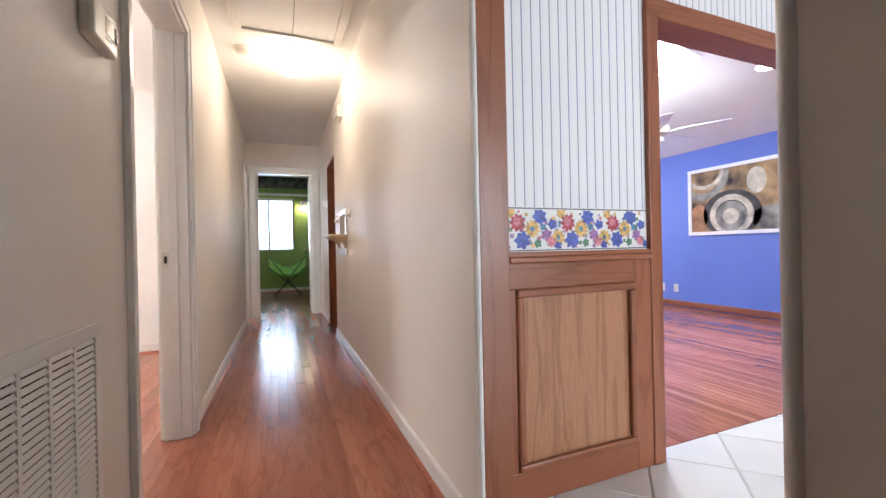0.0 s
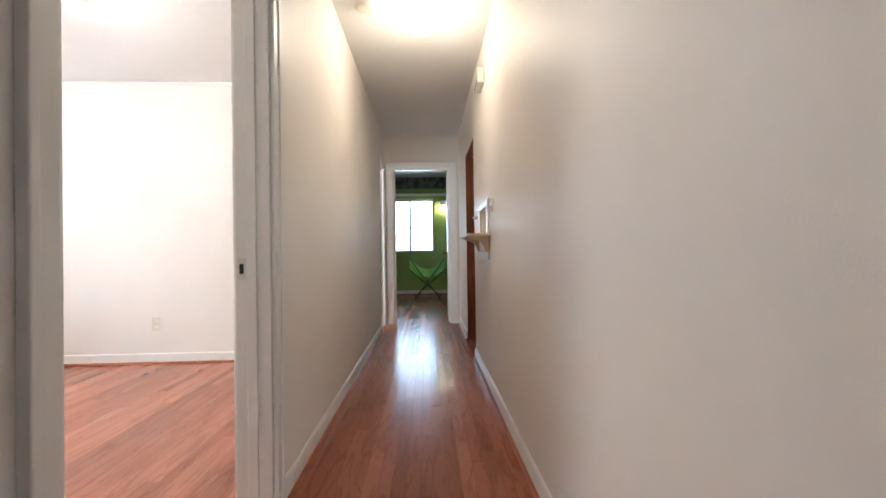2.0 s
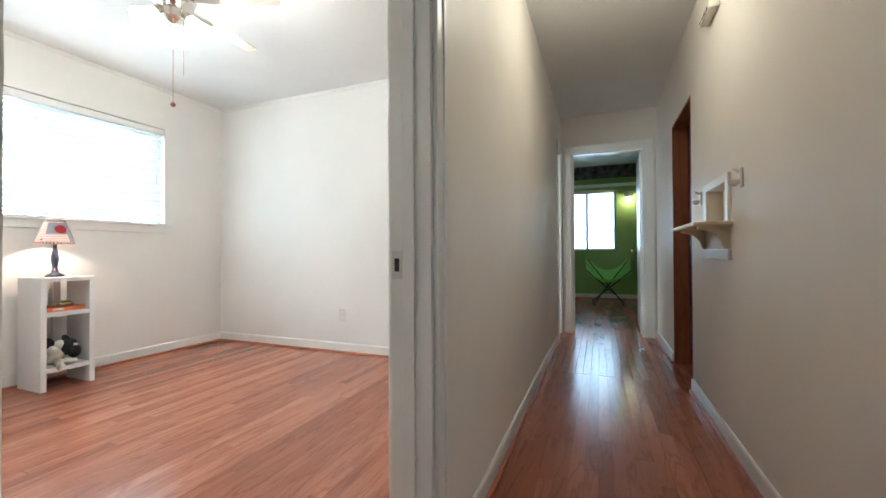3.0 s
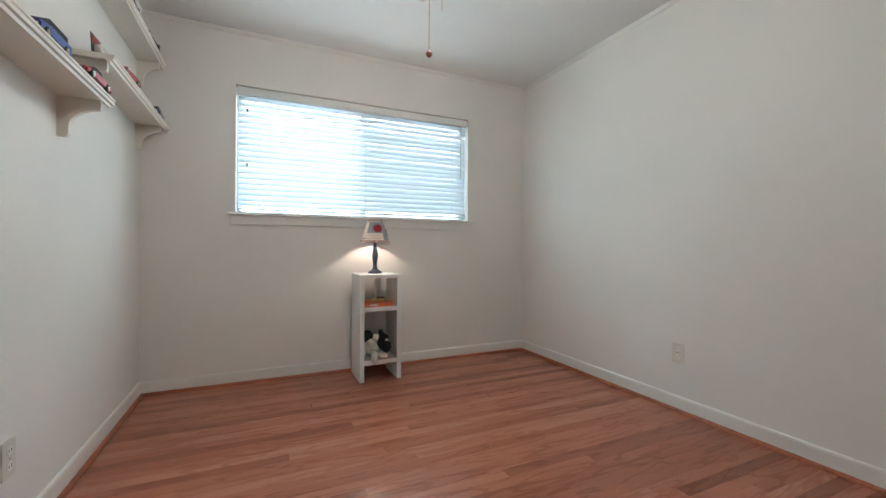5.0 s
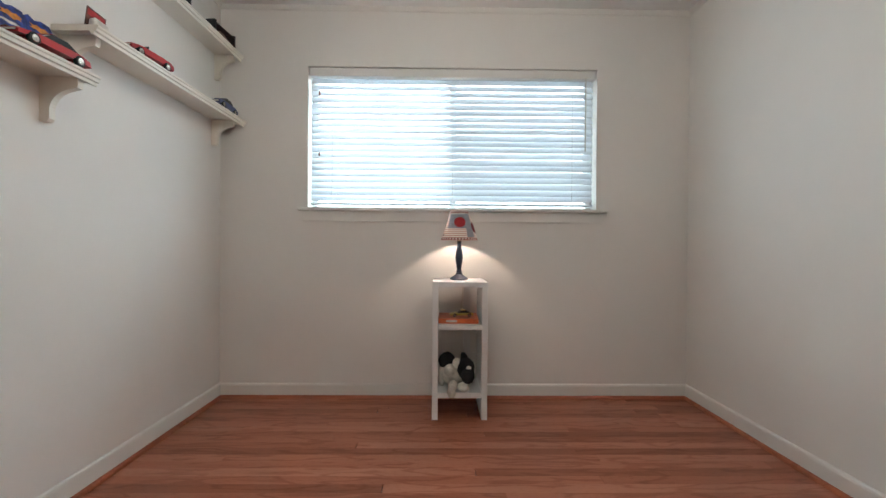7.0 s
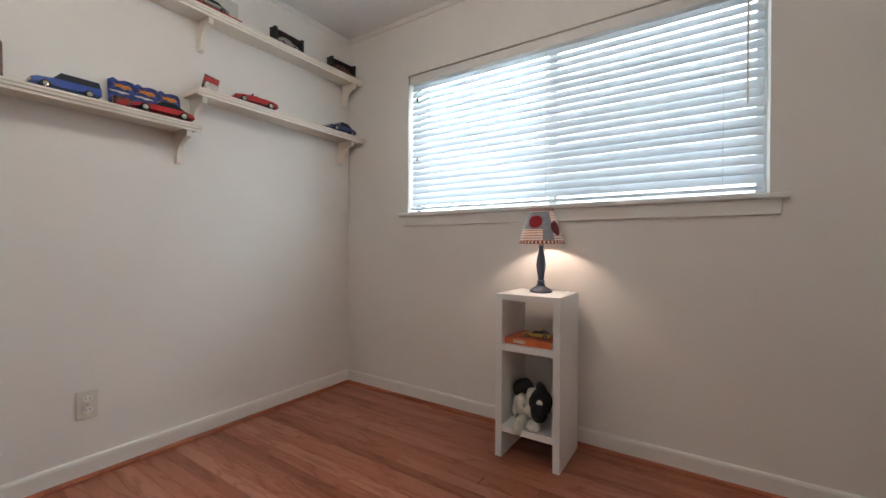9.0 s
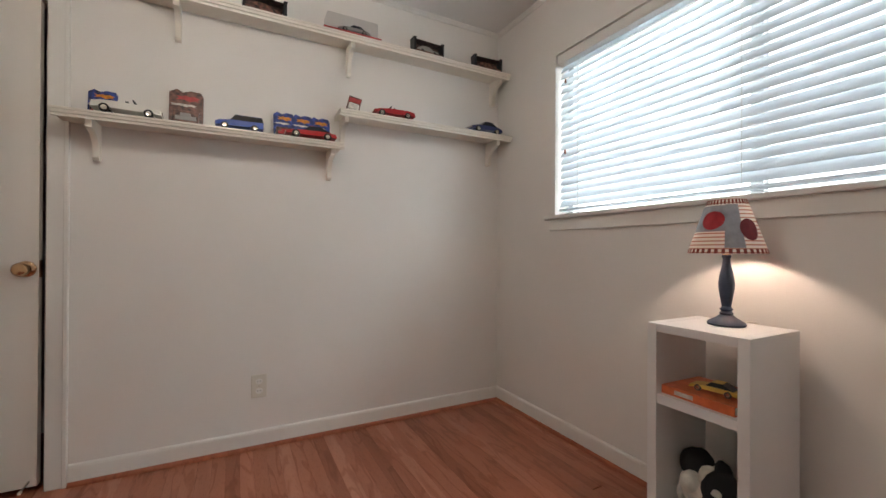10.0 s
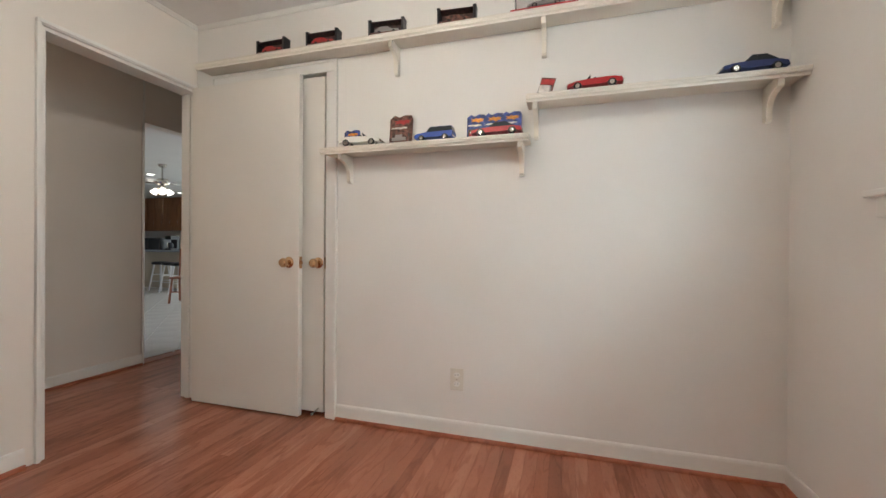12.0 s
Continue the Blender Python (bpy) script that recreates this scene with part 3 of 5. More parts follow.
def blind(place, turn, width, height, count, label, tilt=57, deep=0.05):
    """Slatted blind hanging in a window, its width along local y, facing local +x."""
    ob = thing("window_blind", place, label, "window blind", turn=turn)
    part("headrail", boxes((-0.05, 0.012, 0.004, width - 0.004, height - 0.055, height - 0.002), bevel=0.004), M_TRIM, ob)
    part("bottom_rail", boxes((-0.042, 0.004, 0.012, width - 0.014, 0.022, 0.036), bevel=0.004), M_SLAT, ob)
    bm = bmesh.new()
    k = 5
    rows = [[bm.verts.new((deep * (i / (k - 1) - 0.5), y, 0.004 * (1 - (2 * i / (k - 1) - 1) ** 2))) for i in range(k)] for y in (0.012, width - 0.014)]
    low = [[bm.verts.new(v.co - Vector((0, 0, 0.0025))) for v in r] for r in rows]
    for i in range(k - 1):
        bm.faces.new((rows[0][i], rows[0][i + 1], rows[1][i + 1], rows[1][i]))
        bm.faces.new((low[0][i], low[1][i], low[1][i + 1], low[0][i + 1]))
    for i in (0, k - 1):
        bm.faces.new((rows[0][i], rows[1][i], low[1][i], low[0][i]))
    me = finish("slat", bm, M_SLAT, True)
    step = (height - 0.055 - 0.05) / count
    for i in range(count):
        s = new("slat", me)
        s.parent = ob
        s.matrix_basis = pose(-0.02, 0, 0.05 + step * (i + 0.5), random.uniform(-0.12, 0.12), tilt + random.uniform(-2, 2), 0)
    for y in (0.15, width * 0.5, width - 0.15):
        part("ladder_cord", rod(bmesh.new(), (0.008, y, 0.03), (0.008, y, height - 0.05), 0.0012, 6), M_TRIM, ob)
    part("tilt_wand", rod(bmesh.new(), (0.018, width - 0.07, height * 0.42), (0.018, width - 0.07, height - 0.05), 0.004, 8), M_PLASTIC, ob)
    for z in (0.37, 0.80):
        part("cord_tassel", lathe([(0.002, 0), (0.006, 0.002), (0.004, 0.022), (0.001, 0.026)], 10, pose(0.016, 0.07, height * z)), M_WOOD, ob)
    return ob


blind((WX - 0.02, W0 + 0.002, WZ0 + 0.016), 0, W1 - W0 - 0.004, WZ1 - WZ0 - 0.018, 20, "white two-inch slatted blind, slats half closed")

# daylight and garden seen through the panes
def distance(name, leaf, haze, light, strength):
    m = bpy.data.materials.new(name)
    m.use_nodes = True
    nt = m.node_tree
    em = nt.nodes.new("ShaderNodeEmission")
    n1 = node(nt, "ShaderNodeTexNoise", Scale=0.9, Detail=6.0)
    nt.links.new(coords(nt), n1.inputs["Vector"])
    nt.links.new(ramp(nt, n1.outputs[0], [(0.34, leaf), (0.42, haze), (0.50, light)]), em.inputs[0])
    em.inputs[1].default_value = strength
    nt.links.new(em.outputs[0], nt.nodes["Material Output"].inputs[0])
    return m


M_OUT = distance("garden_distance", (0.52, 0.66, 0.48), (0.74, 0.88, 0.84), (0.88, 0.95, 1.0), 17.0)
M_OUT2 = distance("shaded_garden_distance", (0.16, 0.26, 0.16), (0.42, 0.56, 0.66), (0.62, 0.78, 1.0), 7.0)
solid("backdrop_west", boxes((-7.05, -7.0, -2, 10, -0.5, 6)), M_OUT, "bright garden beyond the bedroom window", "backdrop", "structure")
solid("backdrop_north", boxes((-5, 4, 13.5, 13.55, -0.5, 6)), M_OUT2, "bright garden beyond the green room window", "backdrop", "structure")
window("window_2", "y", GY + 0.06, -0.85, 0.44, 0.945, 2.14, "white-framed window of the green room", -0.09)
blind((-0.848, GY + 0.03, 0.95), -90, 1.284, 1.18, 26, "white slatted blind in the green room, slats open", tilt=14)


# ---- bedroom things ----
def shelf(x0, x1, z, deep, brackets, label, end_mould=True):
    """Painted wall shelf with a moulded front edge on curved brackets; its base is the top's back corner."""
    ob = thing("wall_shelf", (x0, SY, z), label, "shelf", "shelves on the wall")
    L = x1 - x0
    prof = [(0.0005, -0.022), (deep - 0.03, -0.022), (deep - 0.024, -0.034), (deep - 0.016, -0.034), (deep - 0.014, -0.024), (deep - 0.006, -0.022),
            (deep - 0.004, -0.012), (deep, -0.009), (deep, -0.002), (deep - 0.002, 0.0), (0.0005, 0.0)]
    m = Matrix(((0, 1, 0, 0), (1, 0, 0, 0), (0, 0, 1, 0), (0, 0, 0, 1)))
    part("board", extrude(prof, L, m), M_SHELF, ob)
    arc = [(deep * 0.80 - 0.002, -0.060)] + [(0.035 + (deep * 0.74 - 0.035) * (1 - math.sin(a)), -0.064 - 0.075 * (1 - math.cos(a))) for a in [k * 0.157 for k in range(1, 11)]]
    out = [(0.0005, -0.0225), (deep * 0.80, -0.0225), (deep * 0.80, -0.05)] + arc + [(0.035, -0.165), (0.028, -0.176), (0.0005, -0.176)]
    for bx in brackets:
        part("bracket", extrude(out, 0.022, Matrix.Translation((bx - x0 - 0.011, 0, 0)) @ m), M_SHELF, ob)
    return ob


UZ, MZ, LZ = 2.138, 1.732, 1.553
shelf(WX + 0.002, -0.52, UZ, 0.145, (-3.58, -2.62, -1.83), "long cream painted shelf high on the wall")
shelf(WX + 0.002, -2.545, MZ, 0.165, (-3.55, -2.585), "cream moulded shelf holding two model cars")
shelf(-2.56, -1.43, LZ, 0.165, (-1.54, -2.515), "lower cream moulded shelf with model cars")


def enamel(name, colour, rough=0.34):
    return paint(name, colour, rough, 0.04, bump=0.01, coat=0.1)


E_RED, E_BLUE, E_NAVY = enamel("red_enamel", (0.42, 0.015, 0.018)), enamel("blue_enamel", (0.012, 0.055, 0.32)), enamel("navy_enamel", (0.015, 0.03, 0.13))
E_WHITE, E_GOLD, E_GREY = enamel("white_enamel", (0.80, 0.78, 0.72)), enamel("yellow_enamel", (0.62, 0.42, 0.08)), enamel("grey_enamel", (0.30, 0.28, 0.26))
M_TYRE = paint("tyre_rubber", (0.02, 0.02, 0.02), 0.7, bump=0.1)
M_TINT = paint("tinted_glass", (0.03, 0.035, 0.04), 0.08, bump=0.0)


def toy_car(place, turn, length, colour, style, label, high=1.0):
    """Model car along local x, nose at -x."""
    ob = thing("model_car", place, label, "model car", "model cars on the shelves", turn=turn)
    L, w, h = length, length * 0.40, length * 0.30 * high
    r = L * 0.075
    hood = [(-0.5, 0.25), (-0.49, 0.42), (-0.36, 0.50), (-0.16, 0.56), (0.18, 0.58), (0.36, 0.56), (0.48, 0.50), (0.5, 0.30)]
    if style == "van":
        hood = [(-0.5, 0.25), (-0.5, 0.45), (-0.42, 0.55), (-0.2, 0.62), (0.5, 0.66), (0.5, 0.25)]
    pts = [(-0.5 * L, 0.2 * h)] + [(x * L, z * h) for x, z in hood] + [(0.49 * L, 0.2 * h)]
    for cx in (0.31, -0.31):
        a = [(cx * L + math.copysign(1, 1) * r * 1.2 * math.cos(t), 0.2 * h + r * 1.25 * math.sin(t)) for t in (0.1, 0.6, 1.1, 1.57, 2.0, 2.5, 3.0)]
        pts += a
    bm = extrude(pts, w, Matrix.Translation((0, -w / 2, 0)))
    bmesh.ops.bevel(bm, geom=[e for e in bm.edges if abs(e.verts[0].co.y - e.verts[1].co.y) < 1e-6 and e.verts[0].co.z > 0.3 * h], offset=L * 0.018, segments=2, affect="EDGES")
    body = part("body", bm, colour, ob, smooth=True)
    cab = {"coupe": [(-0.18, 0.54), (-0.04, 0.92), (0.18, 0.94), (0.40, 0.55)], "open": [(-0.16, 0.55), (-0.09, 0.80), (-0.07, 0.80), (-0.10, 0.55)],
           "van": [(-0.22, 0.60), (-0.10, 1.0), (0.47, 1.0), (0.5, 0.62)]}[style]
    tint = extrude([(x * L, z * h) for x, z in cab], w * 0.76, Matrix.Translation((0, -w * 0.38, 0)))
    part("windows", tint, M_TINT, body)
    if style != "open":
        part("roof", boxes((cab[1][0] * L, cab[2][0] * L, -w * 0.36, w * 0.36, cab[1][1] * h, cab[1][1] * h + 0.03 * h), bevel=0.001), colour, body)
    else:
        part("seats", boxes((-0.02 * L, 0.03 * L, -w * 0.3, -w * 0.05, 0.55 * h, 0.72 * h), (-0.02 * L, 0.03 * L, w * 0.05, w * 0.3, 0.55 * h, 0.72 * h), bevel=0.002), M_BLACK, body)
    for x0, x1 in ((-0.515, -0.495), (0.495, 0.512)):
        part("bumper", boxes((x0 * L, x1 * L, -w * 0.45, w * 0.45, 0.26 * h, 0.36 * h), bevel=0.001), M_CHROME, body)
    for cx in (-0.31, 0.31):
        for sy in (-1, 1):
            m = Matrix.Translation((cx * L, sy * w * 0.40, r)) @ pose(0, 0, 0, 90 * -sy, 0, 0)
            t = part("wheel", lathe([(r * 0.9, 0), (r, 0.1 * w * 0.3), (r, w * 0.10), (r * 0.9, w * 0.13)], 16, m), M_TYRE, ob)
            part("rim", lathe([(r * 0.62, w * 0.131), (r * 0.58, w * 0.142), (r * 0.2, w * 0.137)], 12, m), M_CHROME, t)
    return ob


def flame(bm, x, z, w, h, y):
    """Flat flame-shaped print."""
    pts = [(-0.55, 0.1), (-0.3, 0.36), (-0.05, 0.24), (0.15, 0.4), (0.3, 0.2), (0.58, 0.3), (0.42, 0.0), (0.58, -0.22), (0.2, -0.18), (-0.1, -0.42), (-0.3, -0.2), (-0.55, -0.3), (-0.42, -0.08)]
    bm.faces.new([bm.verts.new((x + a * w, y, z + b * h)) for a, b in pts])
    return bm


M_CARD = paint("blue_card_print", (0.03, 0.06, 0.28), 0.35, 0.5, blotch=40, bump=0.02)
M_CARD2 = paint("brown_card_print", (0.16, 0.07, 0.05), 0.3, 0.7, blotch=45, bump=0.02)
M_BOXIN = paint("dark_box_print", (0.07, 0.035, 0.03), 0.35, 0.6, blotch=50, bump=0.02)
M_FLAME = paint("orange_print", (0.70, 0.25, 0.03), 0.4, 0.2, blotch=60)
M_REDP = paint("red_print", (0.45, 0.04, 0.04), 0.35, 0.2, blotch=40)
M_PALE = paint("pale_print", (0.7, 0.66, 0.6), 0.4, 0.2, blotch=40)


def blister_card(place, turn, w, h, ground, mark, label, lean=-7):
    ob = thing("toy_card", place, label, "toy package", "toy packages on the shelves", turn=turn)
    bm = extrude([(-w / 2, 0), (w / 2, 0), (w / 2, h * 0.9), (w * 0.3, h), (w * 0.1, h * 0.93), (-w * 0.12, h * 0.99), (-w * 0.42, h * 0.97), (-w / 2, h * 0.86)], 0.0015)
    card = part("card", bm, ground, ob)
    part("print", flame(bmesh.new(), -w * 0.05, h * 0.78, w * 0.62, h * 0.2, 0.0022), mark, card)
    part("print", flame(bmesh.new(), w * 0.08, h * 0.60, w * 0.7, h * 0.10, 0.0024), M_PALE, card)
    part("small_car", boxes((-w * 0.3, w * 0.3, 0.026, 0.03, h * 0.16, h * 0.26), (-w * 0.14, w * 0.16, 0.026, 0.03, h * 0.26, h * 0.34), bevel=0.001), E_RED if mark is M_FLAME else E_GREY, ob, "tiny car behind the blister")
    part("stripe", boxes((-w * 0.45, w * 0.45, 0.0018, 0.0026, h * 0.04, h * 0.09)), M_PALE, card)
    part("blister", boxes((-w * 0.38, w * 0.38, 0.0015, 0.026, h * 0.1, h * 0.42), bevel=0.005), M_CARD2, ob, "blister with a small car inside")
    for o in ob.children:
        o.matrix_basis = pose(0, 0, 0, -lean, 0, 0)
    return ob


def boxed_car(place, turn, w, h, colour, label):
    """Window box: dark ends, a printed base and a car inside."""
    ob = thing("boxed_car", place, label, "toy package", "boxed cars on the top shelf", turn=turn)
    d = 0.055
    for s in (-1, 1):
        e = part("box_end", boxes((s * w / 2 - 0.007, s * w / 2 + 0.007, -d / 2, d / 2, 0, h), bevel=0.002), M_BLACK, ob)
        part("end_cap", boxes((s * w / 2 - 0.009, s * w / 2 + 0.009, -d / 2, d / 2, h, h + 0.006), bevel=0.001), M_BLACK, e)
    part("box_base", boxes((-w / 2, w / 2, -d / 2, d / 2, 0, h * 0.28), bevel=0.001), M_CARD2, ob)
    part("back_panel", boxes((-w / 2, w / 2, -d / 2, -d / 2 + 0.003, h * 0.28, h)), M_BOXIN, ob)
    part("box_top", boxes((-w / 2, w / 2, -d / 2, d / 2, h * 0.9, h * 0.93), bevel=0.001), M_BOXIN, ob)
    part("base_print", boxes((-w * 0.38, w * 0.38, d / 2, d / 2 + 0.0008, h * 0.07, h * 0.18)), M_PALE, ob)
    c = bmesh.new()
    extrude([(-w * 0.38, h * 0.30), (-w * 0.36, h * 0.46), (-w * 0.15, h * 0.50), (-w * 0.02, h * 0.66), (w * 0.2, h * 0.66), (w * 0.36, h * 0.48), (w * 0.38, h * 0.30)], d * 0.5, Matrix.Translation((0, -d * 0.2, 0)), c)
    part("car_body", c, colour, ob)
    for s in (-1, 1):
        part("wheel_pair", rod(bmesh.new(), (s * w * 0.22, -d * 0.22, h * 0.33), (s * w * 0.22, d * 0.36, h * 0.33), h * 0.09), M_TYRE, ob)
    return ob


# camera-side of the shelf wall is +y, so things are turned to face it
blister_card((-1.565, SY + 0.05, LZ), 0, 0.10, 0.125, M_CARD, M_FLAME, "blue and orange carded toy car leaning on the wall")
toy_car((-1.665, SY + 0.112, LZ), 4, 0.235, E_WHITE, "open", "white model convertible on the lower shelf", 1.2)
blister_card((-1.865, SY + 0.05, LZ), 0, 0.135, 0.185, M_CARD2, M_REDP, "tall brown toy card leaning on the wall")
toy_car((-2.085, SY + 0.112, LZ), 180, 0.20, E_BLUE, "van", "blue model sedan delivery on the lower shelf", 1.15)
for k, x in enumerate((-2.285, -2.375, -2.465)):
    blister_card((x, SY + 0.05, LZ), 0, 0.10, 0.15, M_CARD, M_FLAME, "blue and orange carded toy car behind the red car")
toy_car((-2.405, SY + 0.112, LZ), 180, 0.245, E_RED, "coupe", "red model sports car on the lower shelf", 0.95)
tag = thing("toy_card", (-2.615, SY + 0.085, MZ), "small red carded toy leaning on the wall", "toy package", "toy packages on the shelves", turn=-12)
part("card", boxes((-0.04, 0.03, 0, 0.002, 0, 0.10)), M_CARD2, tag).matrix_basis = pose(0, 0, 0.004, 10, -14, 0)
part("header", boxes((-0.036, 0.026, 0.002, 0.003, 0.066, 0.092)), M_REDP, tag).matrix_basis = pose(0, 0, 0.004, 10, -14, 0)
part("blister", boxes((-0.035, 0.02, 0.002, 0.03, 0.012, 0.05), bevel=0.006), M_PALE, tag).matrix_basis = pose(0, 0, 0.004, 10, -14, 0)
toy_car((-2.85, SY + 0.105, MZ), 176, 0.235, E_RED, "open", "red open model roadster on the middle shelf", 1.1)
toy_car((-3.455, SY + 0.105, MZ), 184, 0.235, E_NAVY, "coupe", "dark blue model race car on the middle shelf", 1.1)
trk = thing("toy_track", (-3.59, SY + 0.11, MZ), "thin black toy stand beside the blue car", "toy")
part("plate", boxes((-0.04, 0.05, -0.03, 0.03, 0.0005, 0.006), bevel=0.001), M_BLACK, trk)
for k, (x, c) in enumerate(((-1.06, M_REDP), (-1.405, M_REDP), (-1.80, E_GREY), (-2.19, M_CARD2), (-3.07, E_GREY), (-3.49, M_CARD2))):
    boxed_car((x, SY + 0.085, UZ), random.uniform(-5, 5), 0.185, 0.088, c, "window-boxed model car with black box ends")
dc = thing("display_case", (-2.62, SY + 0.075, UZ), "model car on a red base under a clear cover", "display case")
part("base", boxes((-0.155, 0.155, -0.05, 0.05, 0.0005, 0.02), bevel=0.003), M_REDP, dc)
cov = bmesh.new()
block(cov, -0.135, 0.135, -0.043, 0.043, 0.0205, 0.10)
part("cover", cov, M_GLASS, dc, "clear acrylic cover").visible_shadow = False
toy_car((-2.63, SY + 0.075, UZ + 0.0215), 180, 0.17, E_GREY, "coupe", "small grey model car on a red base", 1.0)


# bookcase with its things
BX0, BY0, BW, BD, BH = -3.31, 3.598, 0.305, 0.285, 0.762
bc = thing("bookcase", (BX0, BY0, 0), "narrow white two-shelf bookcase under the window", "bookcase")
t = 0.032
part("side_panel", boxes((-BD, 0, 0, t, 0.0005, BH), bevel=0.0015), M_WHITE, bc)
part("side_panel", boxes((-BD, 0, BW - t, BW, 0.0005, BH), bevel=0.0015), M_WHITE, bc)
part("top", boxes((-BD, -0.001, t, BW - t, BH - 0.028, BH - 0.0005), bevel=0.0015), M_WHITE, bc)
S1, S0 = 0.528, 0.150
part("shelf", boxes((-BD + 0.004, -0.004, t, BW - t, S1 - 0.03, S1), bevel=0.0015), M_WHITE, bc)
part("bottom_shelf", boxes((-BD + 0.004, -0.004, t, BW - t, S0 - 0.03, S0), bevel=0.0015), M_WHITE, bc)
part("back_strip", boxes((-BD, -BD + 0.012, BW - 0.115, BW - 0.075, S0, BH - 0.028), bevel=0.001), M_WHITE, bc)

M_ORANGE = paint("orange_book_cover", (0.62, 0.14, 0.05), 0.4, 0.12, blotch=30)
M_PAPER = paint("book_pages", (0.72, 0.68, 0.58), 0.8, 0.1, blotch=90)
bk = thing("book", (BX0 - 0.125, BY0 + 0.15, S1), "orange hardback book lying on the shelf", "book", turn=-2)
part("cover", boxes((-0.10, 0.10, -0.115, 0.11, 0.0005, 0.003), (-0.10, 0.10, -0.115, 0.11, 0.026, 0.0285), (0.097, 0.10, -0.115, 0.11, 0.003, 0.026), bevel=0.0008), M_ORANGE, bk)
part("pages", boxes((-0.096, 0.0968, -0.111, 0.106, 0.003, 0.026)), M_PAPER, bk)
part("label", boxes((0.1001, 0.1008, -0.07, -0.01, 0.008, 0.021)), M_PALE, bk, "pale printed label")
toy_car((BX0 - 0.10, BY0 + 0.165, S1 + 0.0295), 96, 0.135, E_GOLD, "coupe", "small yellow and black model car on the book", 0.95)

# plush animal: one soft mesh
M_FUR = paint("white_plush", (0.74, 0.70, 0.62), 0.95, 0.12, grain=260, bump=0.9, blotch=30)
M_FUR2 = paint("black_plush", (0.012, 0.012, 0.013), 0.9, 0.2, grain=260, bump=0.9, blotch=30)
pl = bmesh.new()


def puff(c, r, black=False, turn=(0, 0, 0)):
    made = bmesh.ops.create_icosphere(pl, subdivisions=3, radius=1, matrix=Matrix.LocRotScale(c, Euler([radians(a) for a in turn]), r))
    for v in made["verts"]:
        v.co += v.normal * 0.0 + (v.co - Vector(c)).normalized() * 0.004 * noise.noise(v.co * 90)
    for f in {f for v in made["verts"] for f in v.link_faces}:
        f.material_index = int(black)


puff((-0.14, 0.12, 0.075), (0.09, 0.085, 0.075))
puff((-0.13, 0.085, 0.14), (0.055, 0.05, 0.05), True)
puff((-0.075, 0.10, 0.10), (0.04, 0.034, 0.036))
puff((-0.075, 0.19, 0.115), (0.06, 0.052, 0.06), True)
puff((-0.095, 0.185, 0.165), (0.03, 0.02, 0.035), True, (20, 0, 0))
puff((-0.025, 0.20, 0.085), (0.036, 0.038, 0.046), True)
puff((-0.021, 0.203, 0.122), (0.012, 0.016, 0.02))
puff((-0.03, 0.115, 0.025), (0.05, 0.026, 0.024), False, (0, 12, -10))
puff((0.005, 0.108, 0.005), (0.022, 0.024, 0.034))
puff((-0.02, 0.175, 0.022), (0.045, 0.032, 0.021), False, (0, 0, 24))
puff((-0.13, 0.055, 0.04), (0.055, 0.02, 0.045))
puff((-0.09, 0.15, 0.13), (0.05, 0.035, 0.035), False, (0, 0, 30))
plush = solid("plush_toy", pl, M_FUR, "black and white plush animal lying on the bottom shelf", "plush toy", smooth=True)
plush.data.materials.append(M_FUR2)
plush.location = (BX0 - 0.01, BY0, S0)

# table lamp
M_NAVY = paint("dark_blue_wood", (0.035, 0.05, 0.085), 0.42, 0.15, blotch=20)
tl = thing("table_lamp", (-3.488, 3.752, BH), "lit table lamp with a dark turned base and a patchwork shade", "table lamp")
part("base", lathe([(0.052, 0.0005), (0.054, 0.006), (0.050, 0.012), (0.030, 0.024), (0.018, 0.034), (0.020, 0.040), (0.014, 0.046), (0.019, 0.052), (0.013, 0.060)], 32), M_NAVY, tl, smooth=True)
part("stem", lathe([(0.013, 0.060), (0.017, 0.085), (0.022, 0.118), (0.023, 0.135), (0.019, 0.165), (0.012, 0.198), (0.010, 0.214), (0.013, 0.22), (0.013, 0.228)], 24), M_NAVY, tl, smooth=True)
part("bulb_socket", lathe([(0.012, 0.228), (0.012, 0.275)], 12), M_BRASS, tl)
M_SHADE, nt, bsd = shader("striped_lamp_shade")
uvw = nt.nodes.new("ShaderNodeTexCoord")
sep = nt.nodes.new("ShaderNodeSeparateXYZ")
nt.links.new(uvw.outputs["Object"], sep.inputs[0])
wv = node(nt, "ShaderNodeTexWave", Scale=26.0)
wv.bands_direction = "Z"
nt.links.new(uvw.outputs["Object"], wv.inputs["Vector"])
nz = node(nt, "ShaderNodeTexNoise", Scale=90.0)
nt.links.new(uvw.outputs["Object"], nz.inputs["Vector"])
cloth = mixed(nt, 0.15, ramp(nt, wv.outputs[1], [(0.70, (0.80, 0.76, 0.70)), (0.86, (0.50, 0.24, 0.18))]), nz.outputs[1], "OVERLAY")
nt.links.new(cloth, bsd.inputs["Base Color"])
bsd.inputs["Roughness"].default_value = 0.9
trn = nt.nodes.new("ShaderNodeBsdfTranslucent")
nt.links.new(cloth, trn.inputs[0])
mxs = nt.nodes.new("ShaderNodeMixShader")
mxs.inputs[0].default_value = 0.30
nt.links.new(bsd.outputs[0], mxs.inputs[1])
nt.links.new(trn.outputs[0], mxs.inputs[2])
nt.links.new(mxs.outputs[0], nt.nodes["Material Output"].inputs[0])
SZ0, SZ1, SR0, SR1 = 0.232, 0.405, 0.108, 0.052


